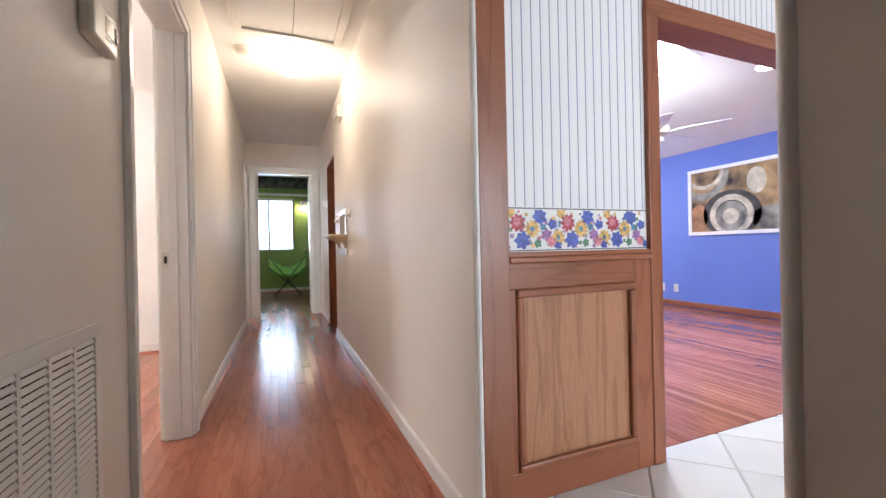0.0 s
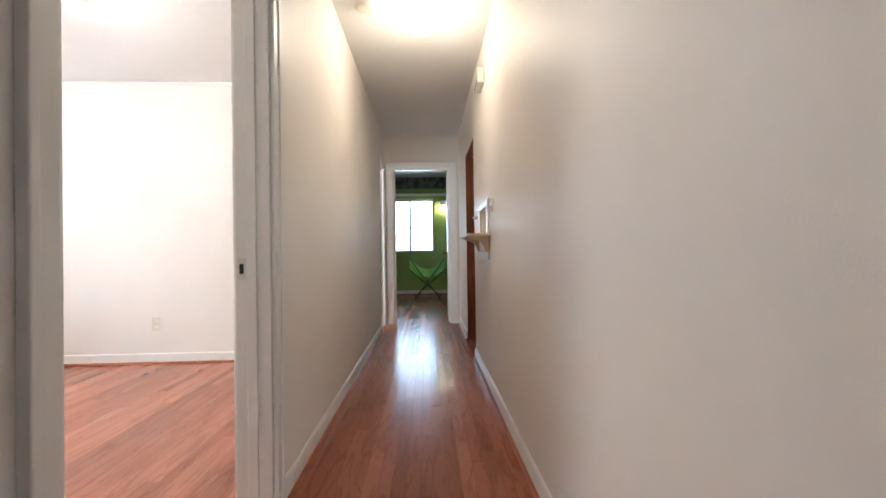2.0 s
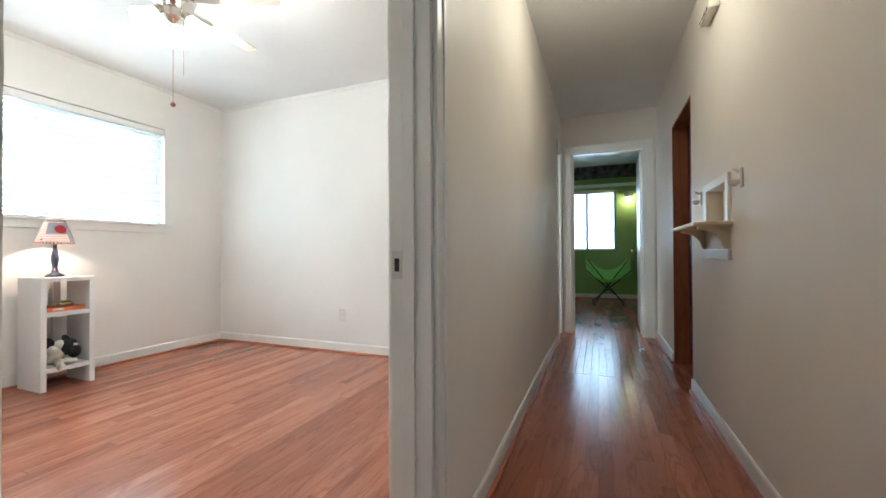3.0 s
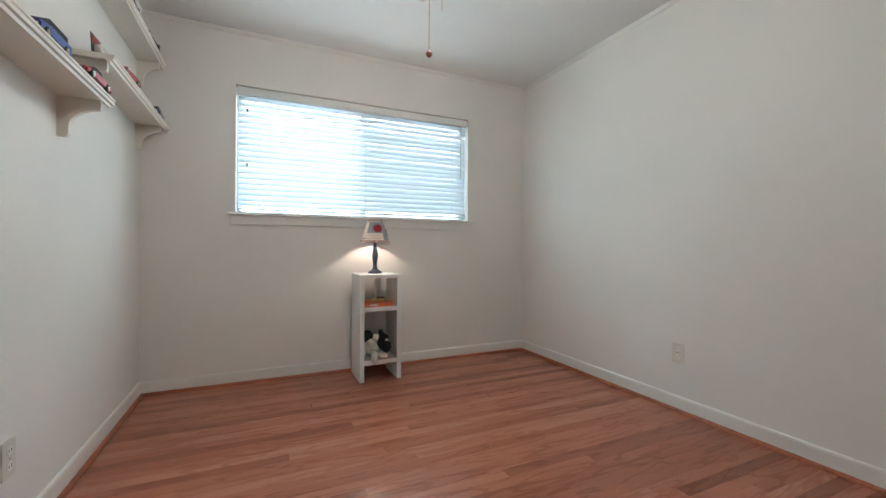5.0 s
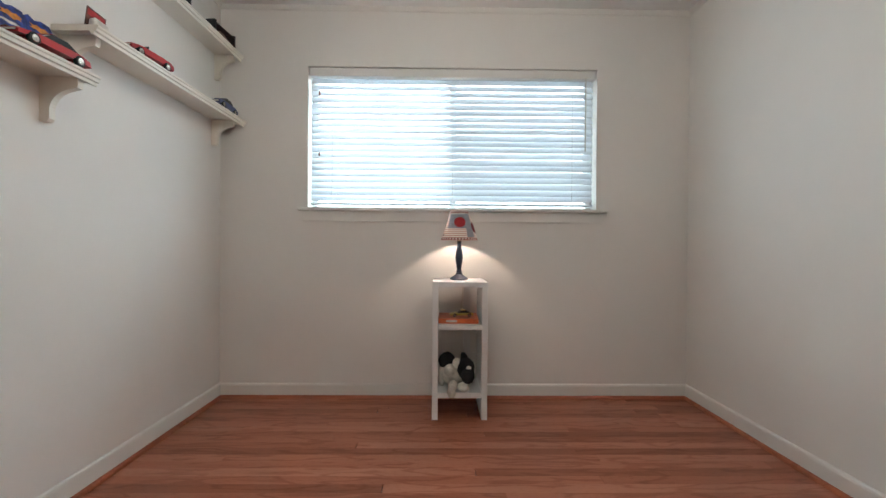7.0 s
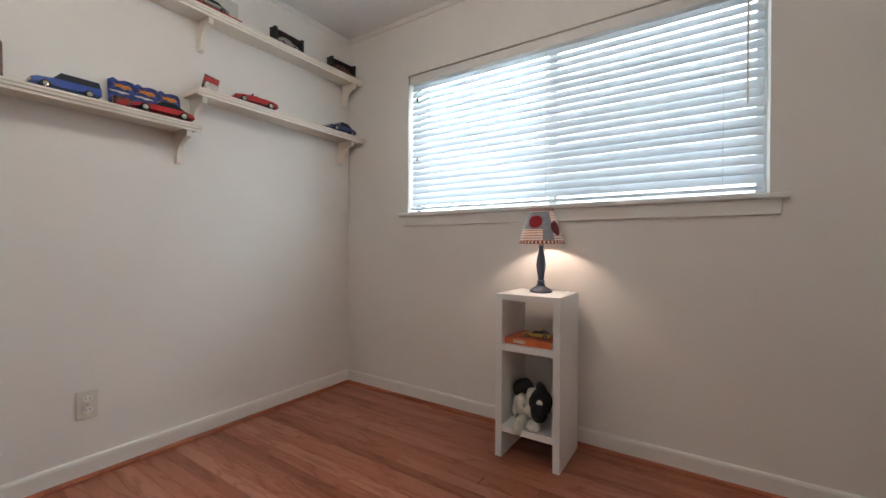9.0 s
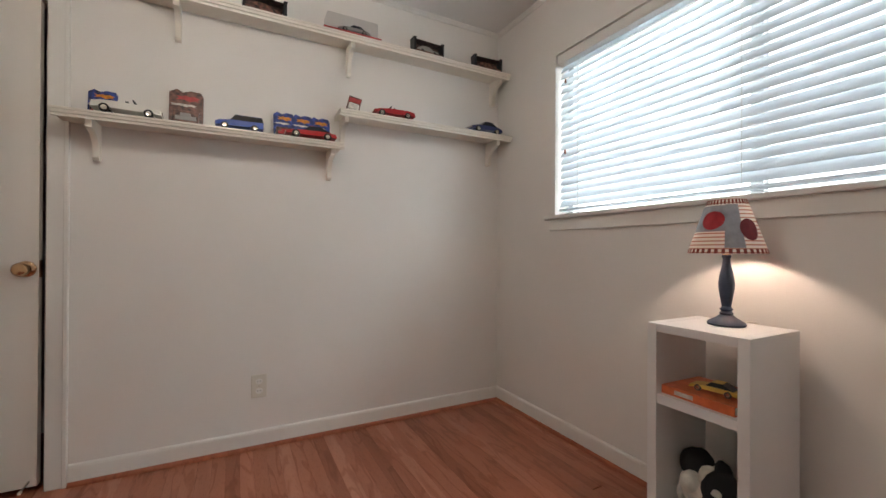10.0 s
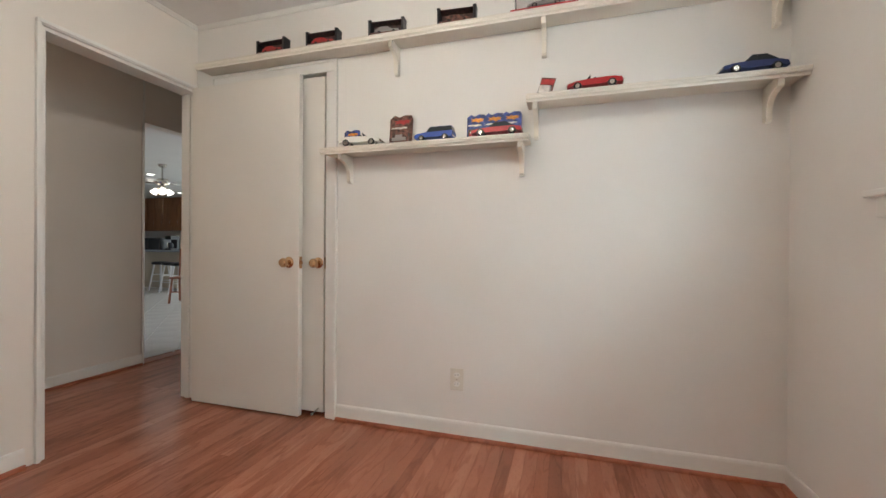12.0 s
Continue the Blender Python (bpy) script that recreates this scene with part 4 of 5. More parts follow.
def cone_band(z0, z1, grow, steps=48, a0=0.0, a1=math.tau, thick=0.0015):
    """A strip of the shade's cone, between two heights and two bearings."""
    bm = bmesh.new()
    rad = lambda z: SR0 + (SR1 - SR0) * (z - SZ0) / (SZ1 - SZ0) + grow
    closed = a1 - a0 > 6.28
    n = steps if closed else steps + 1
    rows = []
    for z, g in ((z0, thick), (z1, thick), (z1, 0), (z0, 0)):
        rows.append([bm.verts.new(((rad(z) + g) * math.cos(a0 + (a1 - a0) * i / steps), (rad(z) + g) * math.sin(a0 + (a1 - a0) * i / steps), z)) for i in range(n)])
    for k in range(4):
        p, q = rows[k], rows[(k + 1) % 4]
        for i in range(steps):
            j = (i + 1) % n
            bm.faces.new((p[i], p[j], q[j], q[i]))
    return bm


shade = part("shade", cone_band(SZ0, SZ1, 0), M_SHADE, tl, "patchwork fabric shade with ticking stripes", smooth=True)
M_TICK = paint("dark_red_ticking", (0.22, 0.05, 0.04), 0.9)
tick = bmesh.new()
for i in range(36):
    for z0, z1 in ((SZ0 + 0.001, SZ0 + 0.016), (SZ1 - 0.016, SZ1 - 0.001)):
        tmp = bpy.data.meshes.new("tmp")
        b = cone_band(z0, z1, 0.0016, 2, math.tau * i / 36, math.tau * (i + 0.5) / 36, 0.0008)
        b.to_mesh(tmp)
        b.free()
        tick.from_mesh(tmp)
        bpy.data.meshes.remove(tmp)
part("trim_band", tick, M_TICK, shade, "dark red ticking stripes")
M_GREYC = paint("grey_felt", (0.30, 0.31, 0.34), 0.95, 0.1, blotch=40)
M_REDC = paint("red_felt", (0.38, 0.03, 0.035), 0.95, 0.1, blotch=40)
M_MAROON = paint("maroon_felt", (0.16, 0.025, 0.03), 0.95, 0.1, blotch=40)
part("patch", cone_band(SZ0 + 0.018, SZ1 - 0.018, 0.0018, 6, 0.42, 0.95, 0.0008), M_GREYC, shade, "grey felt patch")
part("patch", cone_band(SZ0 + 0.06, SZ1 - 0.02, 0.0018, 6, 3.4, 4.6, 0.0008), M_GREYC, shade, "grey felt patch")
part("patch", cone_band(SZ0 + 0.07, SZ1 - 0.02, 0.0014, 6, -1.0, 0.42, 0.0008), M_GREYC, shade, "grey felt patch")


def felt_disc(bearing, z, w, h, grow):
    bm = bmesh.new()
    rad = lambda zz: SR0 + (SR1 - SR0) * (zz - SZ0) / (SZ1 - SZ0) + grow
    pts = []
    for k in range(20):
        a = math.tau * k / 20
        zz = z + h * math.sin(a)
        b = bearing + w * math.cos(a) / rad(zz)
        pts.append((b, zz))
    mid = bm.verts.new((rad(z) * math.cos(bearing), rad(z) * math.sin(bearing), z))
    ring = [bm.verts.new((rad(zz) * math.cos(b), rad(zz) * math.sin(b), zz)) for b, zz in pts]
    for i in range(20):
        bm.faces.new((mid, ring[i], ring[(i + 1) % 20]))
    return bm


part("felt_mitt", felt_disc(-0.02, SZ0 + 0.105, 0.034, 0.030, 0.0045), M_REDC, shade, "red felt shape")
part("felt_ball", felt_disc(1.18, SZ0 + 0.075, 0.028, 0.034, 0.0045), M_MAROON, shade, "maroon felt ball shape")
part("felt_ball", felt_disc(-1.15, SZ0 + 0.03, 0.008, 0.006, 0.0045), M_BLACK, shade)
part("felt_mitt", felt_disc(2.6, SZ0 + 0.10, 0.034, 0.030, 0.0045), M_REDC, shade)
cord = bmesh.new()
pts = [(-0.054, 0.01, 0.004), (-0.095, 0.02, 0.006), (-0.118, 0.03, 0.003), (-0.122, 0.03, -0.10), (-0.122, 0.02, -0.25), (-0.123, 0.07, -0.40), (-0.124, 0.08, -0.55), (-0.126, 0.05, -0.72)]
for a, b in zip(pts, pts[1:]):
    rod(cord, a, b, 0.0025, 8)
part("cord", cord, M_PLASTIC, tl, "thin pale power cord")


def outlet(place, turn, label):
    ob = thing("wall_outlet", place, label, "outlet", "wall outlets", turn=turn)
    plate = part("cover_plate", boxes((-0.036, 0.036, 0.0005, 0.006, -0.058, 0.058), bevel=0.0025), M_PLASTIC, ob)
    for z in (-0.024, 0.024):
        s = part("socket", extrude([(0.017 * math.cos(a), z + 0.014 * math.sin(a)) for a in [k * math.tau / 14 for k in range(14)]], 0.003, Matrix.Translation((0, 0.005, 0))), M_TRIM, plate)
        part("slots", boxes((-0.008, -0.006, 0.0078, 0.0086, z - 0.003, z + 0.006), (0.006, 0.008, 0.0078, 0.0086, z - 0.003, z + 0.005)), M_DARK, ob)
    part("screw", lathe([(0.003, 0), (0.002, 0.0012)], 8, pose(0, 0.006, 0, -90)), M_CHROME, plate)
    return ob


outlet((-2.18, SY, 0.31), 0, "ivory duplex outlet low on the shelf wall")
outlet((-2.085, NY, 0.345), 180, "ivory duplex outlet low on the north wall")
for y in (5.08, 4.86):
    outlet((BX, y, 0.27), 90, "white outlet on the blue wall")

# ceiling fan of the bedroom
M_BLADE = oak("pale_fan_blade", [(0, (0.62, 0.53, 0.46)), (1, (0.68, 0.58, 0.5))], along="X", rough=0.4, wide=12)
M_BULB = glow("lit_frosted_glass", (1.0, 0.93, 0.82), 4.0)


def ceiling_fan(place, top, start, blades, lit, label, metal, blade, span=0.56):
    ob = thing("ceiling_fan", place, label, "ceiling fan")
    part("canopy", lathe([(0.065, top), (0.065, top - 0.02), (0.045, top - 0.05), (0.016, top - 0.06)], 28), metal, ob, smooth=True)
    part("downrod", lathe([(0.013, 0.06), (0.013, top - 0.055)], 14), metal, ob)
    part("motor", lathe([(0.03, 0.075), (0.075, 0.06), (0.105, 0.035), (0.11, 0.0), (0.10, -0.03), (0.06, -0.045), (0.05, -0.06)], 32), metal, ob, smooth=True)
    part("light_hub", lathe([(0.05, -0.06), (0.062, -0.075), (0.06, -0.11), (0.03, -0.13), (0.008, -0.14)], 24), metal, ob, smooth=True)
    for k in range(blades):
        rot = Matrix.Rotation(radians(start + 360 / blades * k), 4, "Z") @ pose(0, 0, -0.01, 11, 0, 0)
        pts = [(0.17, -0.045), (0.30, -0.055), (span - 0.03, -0.062), (span, -0.045), (span, 0.045), (span - 0.03, 0.062), (0.30, 0.055), (0.17, 0.045)]
        m = rot @ Matrix(((1, 0, 0, 0), (0, 0, 1, 0), (0, 1, 0, 0), (0, 0, 0, 1)))
        b = part("blade", extrude(pts, 0.007, m), blade, ob)
        arm = extrude([(0.085, -0.012), (0.15, -0.02), (0.20, -0.038), (0.24, -0.02), (0.25, 0), (0.24, 0.02), (0.20, 0.038), (0.15, 0.02), (0.085, 0.012)], -0.006, m)
        part("blade_arm", arm, metal, b)
    if lit:
        for k in range(3):
            a = 0.4 + k * 2.094
            d = Vector((math.cos(a), math.sin(a), 0))
            m = Matrix.Translation(d * 0.075 + Vector((0, 0, -0.095))) @ (d * 0.62 + Vector((0, 0, -0.78))).to_track_quat("Z", "Y").to_matrix().to_4x4()
            s = part("lamp_arm", lathe([(0.012, -0.03), (0.02, 0.0), (0.024, 0.025)], 16, m), metal, ob)
            g = bmesh.new()
            lathe([(0.024, 0.025), (0.034, 0.05), (0.044, 0.08), (0.052, 0.105), (0.060, 0.12)], 24, m, g)
            part("glass_shade", g, M_BULB, s, "glowing frosted tulip glass shade", smooth=True).visible_shadow = False
        c = part("pull_chain", rod(bmesh.new(), (0.03, -0.02, -0.12), (0.03, -0.02, -0.575), 0.0016, 6), M_BRASS, ob)
        part("pull_knob", lathe([(0.003, -0.012), (0.012, -0.004), (0.013, 0.004), (0.006, 0.013), (0.001, 0.015)], 14, pose(0.03, -0.02, -0.585)), M_WOOD, c, "red wooden pull knob", smooth=True)
        part("pull_chain", rod(bmesh.new(), (0.04, 0.03, -0.12), (0.04, 0.03, -0.41), 0.0014, 6), M_BRASS, ob)
    return ob


ceiling_fan((-1.985, 3.57, 2.295), CEIL - 2.295, 22, 5, True, "nickel ceiling fan with pale blades and lit glass shades", M_CHROME, M_BLADE)
ceiling_fan((3.80, 3.72, 2.08), vault(3.8) - 2.08, 10, 5, False, "white ceiling fan in the family room", M_TRIM, M_TRIM, 0.62)
ceiling_fan((4.05, -0.95, 2.12), KC - 2.12, 40, 5, True, "pale kitchen ceiling fan with lit glass shades", M_CHROME, M_TRIM)

# ---- hall things ----
hl = thing("ceiling_light", (0.27, 4.13, CEIL), "lit round frosted glass hall ceiling light", "ceiling light")
part("base_plate", lathe([(0.10, -0.0005), (0.11, -0.01), (0.105, -0.03)], 32), M_TRIM, hl)
part("glass_bowl", lathe([(0.135, -0.03), (0.14, -0.045), (0.125, -0.085), (0.085, -0.115), (0.03, -0.128), (0.003, -0.13)], 36), glow("hall_light_glass", (1.0, 0.86, 0.66), 3.2), hl, "glowing frosted bowl", smooth=True).visible_shadow = False
part("finial", lathe([(0.01, -0.128), (0.012, -0.138), (0.004, -0.15)], 14), M_BRASS, hl)

sm = thing("smoke_detector", (-0.075, 4.08, CEIL), "round white smoke detector on the hall ceiling", "smoke detector")
part("body", lathe([(0.062, -0.0005), (0.064, -0.014), (0.052, -0.03), (0.046, -0.034), (0.02, -0.036)], 32), M_PLASTIC, sm, smooth=True)
part("test_button", lathe([(0.012, -0.036), (0.011, -0.039)], 14, pose(0.02, 0, 0)), M_TRIM, sm)

at = thing("attic_hatch", (0.245, 3.0, CEIL), "white pull-down attic hatch with a hanging cord", "attic hatch", kind="structure")
part("hatch_panel", boxes((-0.30, 0.30, -0.70, 0.745, -0.004, -0.0005)), M_CEIL, at)
for b in ((-0.36, -0.304, -0.76, 0.80), (0.304, 0.36, -0.76, 0.80)):
    part("frame_strip", boxes((b[0], b[1], b[2], b[3], -0.018, -0.0005), bevel=0.004), M_TRIM, at)
part("frame_strip", boxes((-0.304, 0.304, 0.75, 0.80, -0.018, -0.0005), bevel=0.004), M_TRIM, at)
part("frame_strip", boxes((-0.304, 0.304, -0.76, -0.705, -0.018, -0.0005), bevel=0.004), M_TRIM, at)
part("panel_joint", boxes((0.02, 0.024, -0.70, 0.745, -0.0048, -0.0042)), M_DARK, at)
part("pull_cord", rod(rod(bmesh.new(), (0.022, 0.70, -0.004), (0.022, 0.705, -0.10), 0.0015, 6), (0.022, 0.705, -0.10), (0.022, 0.705, -0.112), 0.004, 8), M_PLASTIC, at)

# return air grille and thermostat by the bedroom doorway
gr = thing("return_air_grille", (HL, 1.42, 0.12), "white stamped return air grille low on the wall", "vent")
GL, GH = 0.57, 0.632
fb = boxes((0.0005, 0.008, 0, GL, 0, 0.035), (0.0005, 0.008, 0, GL, GH - 0.035, GH), (0.0005, 0.008, 0, 0.03, 0.035, GH - 0.035), (0.0005, 0.008, GL - 0.03, GL, 0.035, GH - 0.035), bevel=0.002)
part("frame", fb, M_TRIM, gr)
# no duct behind: this black sheet paints the shade between the slats
part("shade_backing", boxes((0.0005, 0.0015, 0.03, GL - 0.03, 0.035, GH - 0.035)), M_DARK, gr)
cols = 5
cw = (GL - 0.06) / cols
for c in range(1, cols):
    part("mullion", boxes((0.0016, 0.008, 0.03 + cw * c - 0.006, 0.03 + cw * c + 0.006, 0.035, GH - 0.035)), M_TRIM, gr)
sl = bmesh.new()
vs = [sl.verts.new(p) for p in ((0.0, 0, 0.0105), (0.0045, 0, 0.0), (0.0055, 0, 0.001), (0.001, 0, 0.0115), (0.0, cw - 0.012, 0.0105), (0.0045, cw - 0.012, 0.0), (0.0055, cw - 0.012, 0.001), (0.001, cw - 0.012, 0.0115))]
for f in ((0, 1, 2, 3), (4, 5, 6, 7), (0, 1, 5, 4), (1, 2, 6, 5), (2, 3, 7, 6), (3, 0, 4, 7)):
    sl.faces.new([vs[i] for i in f])
slat_mesh = finish("slat", sl, M_TRIM)
for c in range(cols):
    for k in range(34):
        o = new("slat", slat_mesh)
        o.parent = gr
        o.location = (0.003, 0.03 + cw * c + 0.006, 0.038 + k * 0.0166)
th = thing("thermostat", (HL, 1.995, 1.49), "white wall thermostat with a small display", "thermostat")
part("body", boxes((0.0005, 0.032, -0.075, 0.075, -0.05, 0.055), bevel=0.008), M_PLASTIC, th)
part("display", boxes((0.0321, 0.0335, -0.005, 0.045, -0.012, 0.032), bevel=0.0005), paint("grey_display", (0.32, 0.30, 0.24), 0.2), th, "grey display")
for k in range(2):
    part("button", boxes((0.0321, 0.036, 0.055, 0.066, -0.012 + k * 0.024, 0.004 + k * 0.024), bevel=0.001), M_PLASTIC, th)
part("marking", boxes((0.0321, 0.0326, -0.005, 0.03, -0.026, -0.021)), M_GREYC, th)

# phone niche with its shelf
M_NICHE = paint("niche_cream", (0.78, 0.66, 0.48), 0.45, 0.05)
ni = thing("wall_niche", (HR, 4.52, 1.06), "white-framed telephone niche with a cream shelf", "niche")
part("niche_lining", boxes((0.06, 0.109, -0.18, 0.18, 0, 0.185)), M_NICHE, ni)
for y0, y1, z0, z1 in ((-0.225, -0.18, -0.02, 0.225), (0.18, 0.225, -0.02, 0.225), (-0.18, 0.18, 0.185, 0.225), (-0.225, 0.225, -0.18, -0.13)):
    part("frame_strip", boxes((-0.016, -0.0005, y0, y1, z0, z1), bevel=0.003), M_TRIM, ni)
part("shelf_board", boxes((-0.16, -0.0005, -0.26, 0.30, -0.022, -0.002), bevel=0.006), M_NICHE, ni)
for y in (-0.2, 0.21):
    curve = [(-0.0005, -0.0225), (-0.13, -0.0225), (-0.13, -0.035)] + [(-0.13 + 0.10 * math.sin(a), -0.035 - 0.085 * (1 - math.cos(a))) for a in (0.3, 0.6, 0.9, 1.2, 1.5)] + [(-0.02, -0.128), (-0.0005, -0.128)]
    part("bracket", extrude(curve, 0.02, Matrix.Translation((0, y, 0))), M_NICHE, ni)
part("apron", boxes((-0.014, -0.0005, -0.18, 0.21, -0.128, -0.0225), bevel=0.002), M_NICHE, ni)
for y in (4.14, 4.86):
    hk = thing("wall_hook", (HR, y, 1.235), "small white hook beside the niche", "hook", "hooks beside the niche")
    part("plate", boxes((-0.012, -0.0005, -0.016, 0.016, -0.045, 0.035), bevel=0.003), M_TRIM, hk)
    part("peg", rod(bmesh.new(), (-0.012, 0, 0.02), (-0.035, 0, 0.035), 0.006), M_TRIM, hk)
    part("cup", lathe([(0.006, -0.04), (0.018, -0.03), (0.02, -0.015)], 14, pose(-0.03, 0, 0)), M_TRIM, hk)
ch = thing("door_chime", (HR, 4.54, 2.19), "cream door chime box high on the hall wall", "door chime")
part("cover", boxes((-0.05, -0.0005, -0.10, 0.10, -0.055, 0.055), bevel=0.006), M_PLASTIC, ch)
for k in range(4):
    part("louvre", boxes((-0.0508, -0.0502, -0.08 + k * 0.045, -0.05 + k * 0.045, -0.05, -0.035)), M_DARK, ch)

# ---- kitchen partition: oak wainscot and wallpaper ----
ws = thing("wainscot", (0.815, PY, 0), "red oak wainscot with a raised panel and chair rail", "wainscot", kind="structure")
X = lambda x: x - 0.815
part("stile", boxes((X(0.817), X(0.897), -0.022, -0.0005, 0.0005, CEIL - 0.02), bevel=0.003), M_WOOD, ws)
part("stile", boxes((X(1.49), X(1.62), -0.018, -0.0005, 0.0005, 0.858), bevel=0.003), M_WOOD, ws)
part("post", boxes((X(1.575), X(1.64), -0.024, 0.115, 0.0005, 1.86), bevel=0.004), M_WOOD, ws)
part("bottom_rail", boxes((X(0.897), X(1.49), -0.018, -0.0005, 0.0005, 0.115), bevel=0.003), M_WOODX, ws)
part("top_rail", boxes((X(0.897), X(1.49), -0.018, -0.0005, 0.765, 0.858), bevel=0.003), M_WOODX, ws)
part("side_stile", boxes((X(0.897), X(0.925), -0.018, -0.0005, 0.115, 0.765), bevel=0.003), M_WOOD, ws)
part("panel", boxes((X(0.925), X(1.49), -0.010, -0.0005, 0.115, 0.765)), M_PANEL, ws, "pale oak veneer panel")
for x0, x1, z0, z1 in ((0.925, 1.485, 0.735, 0.765), (0.925, 1.485, 0.115, 0.145), (0.925, 0.955, 0.145, 0.735), (1.455, 1.485, 0.145, 0.735)):
    part("panel_moulding", boxes((X(x0), X(x1), -0.030, -0.010, z0, z1), bevel=0.008), M_WOODX if x1 - x0 > 0.2 else M_WOOD, ws)
part("chair_rail", boxes((X(0.897), X(1.575), -0.034, -0.0005, 0.858, 0.878), (X(0.897), X(1.575), -0.024, -0.0005, 0.878, 0.897), bevel=0.004), M_WOODX, ws)
part("header", boxes((X(1.575), X(4.4), -0.024, 0.115, 1.86, 1.945), bevel=0.004), M_WOODX, ws, "red oak opening header")

M_STRIPE, nt, bsd = shader("striped_wallpaper")
uvw = nt.nodes.new("ShaderNodeTexCoord")
sep = nt.nodes.new("ShaderNodeSeparateXYZ")
nt.links.new(uvw.outputs["Object"], sep.inputs[0])
md = nt.nodes.new("ShaderNodeMath")
md.operation = "MODULO"
md.inputs[1].default_value = 0.041
nt.links.new(sep.outputs[0], md.inputs[0])
dv = nt.nodes.new("ShaderNodeMath")
dv.operation = "DIVIDE"
dv.inputs[1].default_value = 0.041
nt.links.new(md.outputs[0], dv.inputs[0])
stripes = ramp(nt, dv.outputs[0], [(0.0, (0.20, 0.24, 0.34)), (0.10, (0.20, 0.24, 0.34)), (0.13, (0.78, 0.79, 0.82)), (0.30, (0.80, 0.80, 0.82)), (0.33, (0.66, 0.68, 0.74)), (0.40, (0.80, 0.80, 0.82))])
nzp = node(nt, "ShaderNodeTexNoise", Scale=7.0, Detail=5.0)
nt.links.new(uvw.outputs["Object"], nzp.inputs["Vector"])
nt.links.new(mixed(nt, 0.06, stripes, nzp.outputs[1], "OVERLAY"), bsd.inputs["Base Color"])
bsd.inputs["Roughness"].default_value = 0.5
wp = thing("wallpaper", (0.897, PY, 0.897), "blue striped wallpaper above the wainscot", "wallpaper", kind="structure")
part("sheet", boxes((0, 0.678, -0.002, -0.0004, 0.163, CEIL - 0.90)), M_STRIPE, wp)
part("sheet", boxes((0.678, 3.5, -0.002, -0.0004, 1.05, CEIL - 0.90)), M_STRIPE, wp)
M_BORD = paint("border_paper", (0.80, 0.80, 0.78), 0.5, 0.02)
bo = thing("wallpaper_border", (0.897, PY, 0.897), "floral wallpaper border in red, yellow and blue", "wallpaper", kind="structure")
part("sheet", boxes((0, 0.678, -0.003, -0.0004, 0.0, 0.163)), M_BORD, bo)
part("edge_line", boxes((0, 0.678, -0.0034, -0.0031, 0.156, 0.160), (0, 0.678, -0.0034, -0.0031, 0.003, 0.007)), M_NAVY, bo)


def blossom(bm, x, z, r, petals, y, wob=0.3):
    c = bm.verts.new((x, y, z))
    ring = []
    n = petals * 4
    for k in range(n):
        rr = r * (1 - wob * (0.5 + 0.5 * math.cos(petals * math.tau * k / n))) * random.uniform(0.92, 1.05)
        zz = min(max(z + rr * math.sin(math.tau * k / n), 0.009), 0.154)
        ring.append(bm.verts.new((min(max(x + rr * math.cos(math.tau * k / n), 0.002), 0.676), y, zz)))
    for k in range(n):
        bm.faces.new((c, ring[k], ring[(k + 1) % n]))


inks = {k: bmesh.new() for k in ("leaf", "blue", "mauve", "gold", "red", "rose", "teal")}
for k in range(4):
    x = k * 0.222 + 0.06
    for n, (dx, dz, r, p, ink, d) in enumerate(((-0.01, 0.105, 0.036, 9, "red", 5), (-0.012, 0.11, 0.020, 6, "rose", 6), (0.052, 0.083, 0.036, 12, "gold", 5), (0.052, 0.083, 0.011, 8, "teal", 6),
                                 (0.010, 0.042, 0.036, 7, "blue", 4), (0.085, 0.128, 0.034, 7, "blue", 4), (-0.055, 0.05, 0.034, 10, "gold", 3), (-0.055, 0.05, 0.010, 8, "teal", 6),
                                 (0.115, 0.06, 0.026, 6, "mauve", 4), (0.135, 0.035, 0.022, 6, "rose", 4), (0.14, 0.10, 0.022, 5, "blue", 3), (0.075, 0.03, 0.018, 5, "leaf", 3),
                                 (-0.04, 0.142, 0.022, 6, "gold", 3), (0.165, 0.02, 0.02, 5, "blue", 3), (0.10, 0.09, 0.016, 4, "teal", 3), (-0.075, 0.10, 0.018, 5, "blue", 3))):
        if 0.01 < x + dx < 0.67:
            blossom(inks[ink], x + dx, dz, r, p, -0.0036 - d * 0.00015 - n * 0.000008 - k * 0.000002)
    for j in range(34):
        u, v = random.uniform(-0.08, 0.14), random.uniform(0.016, 0.148)
        if 0.01 < x + u < 0.67:
            blossom(inks[random.choice(("blue", "leaf", "rose", "teal", "gold", "mauve"))], x + u, v, random.uniform(0.006, 0.012), random.choice((3, 4, 5)), -0.0033 - j * 0.000006 - k * 0.000001, 0.5)
for ink, col in (("leaf", (0.10, 0.25, 0.14)), ("blue", (0.09, 0.13, 0.48)), ("mauve", (0.36, 0.18, 0.42)), ("gold", (0.72, 0.46, 0.16)), ("red", (0.48, 0.07, 0.09)), ("rose", (0.66, 0.22, 0.26)), ("teal", (0.10, 0.26, 0.40))):
    part("print", inks[ink], paint(ink + "_ink", col, 0.5, 0.25, blotch=70), bo)

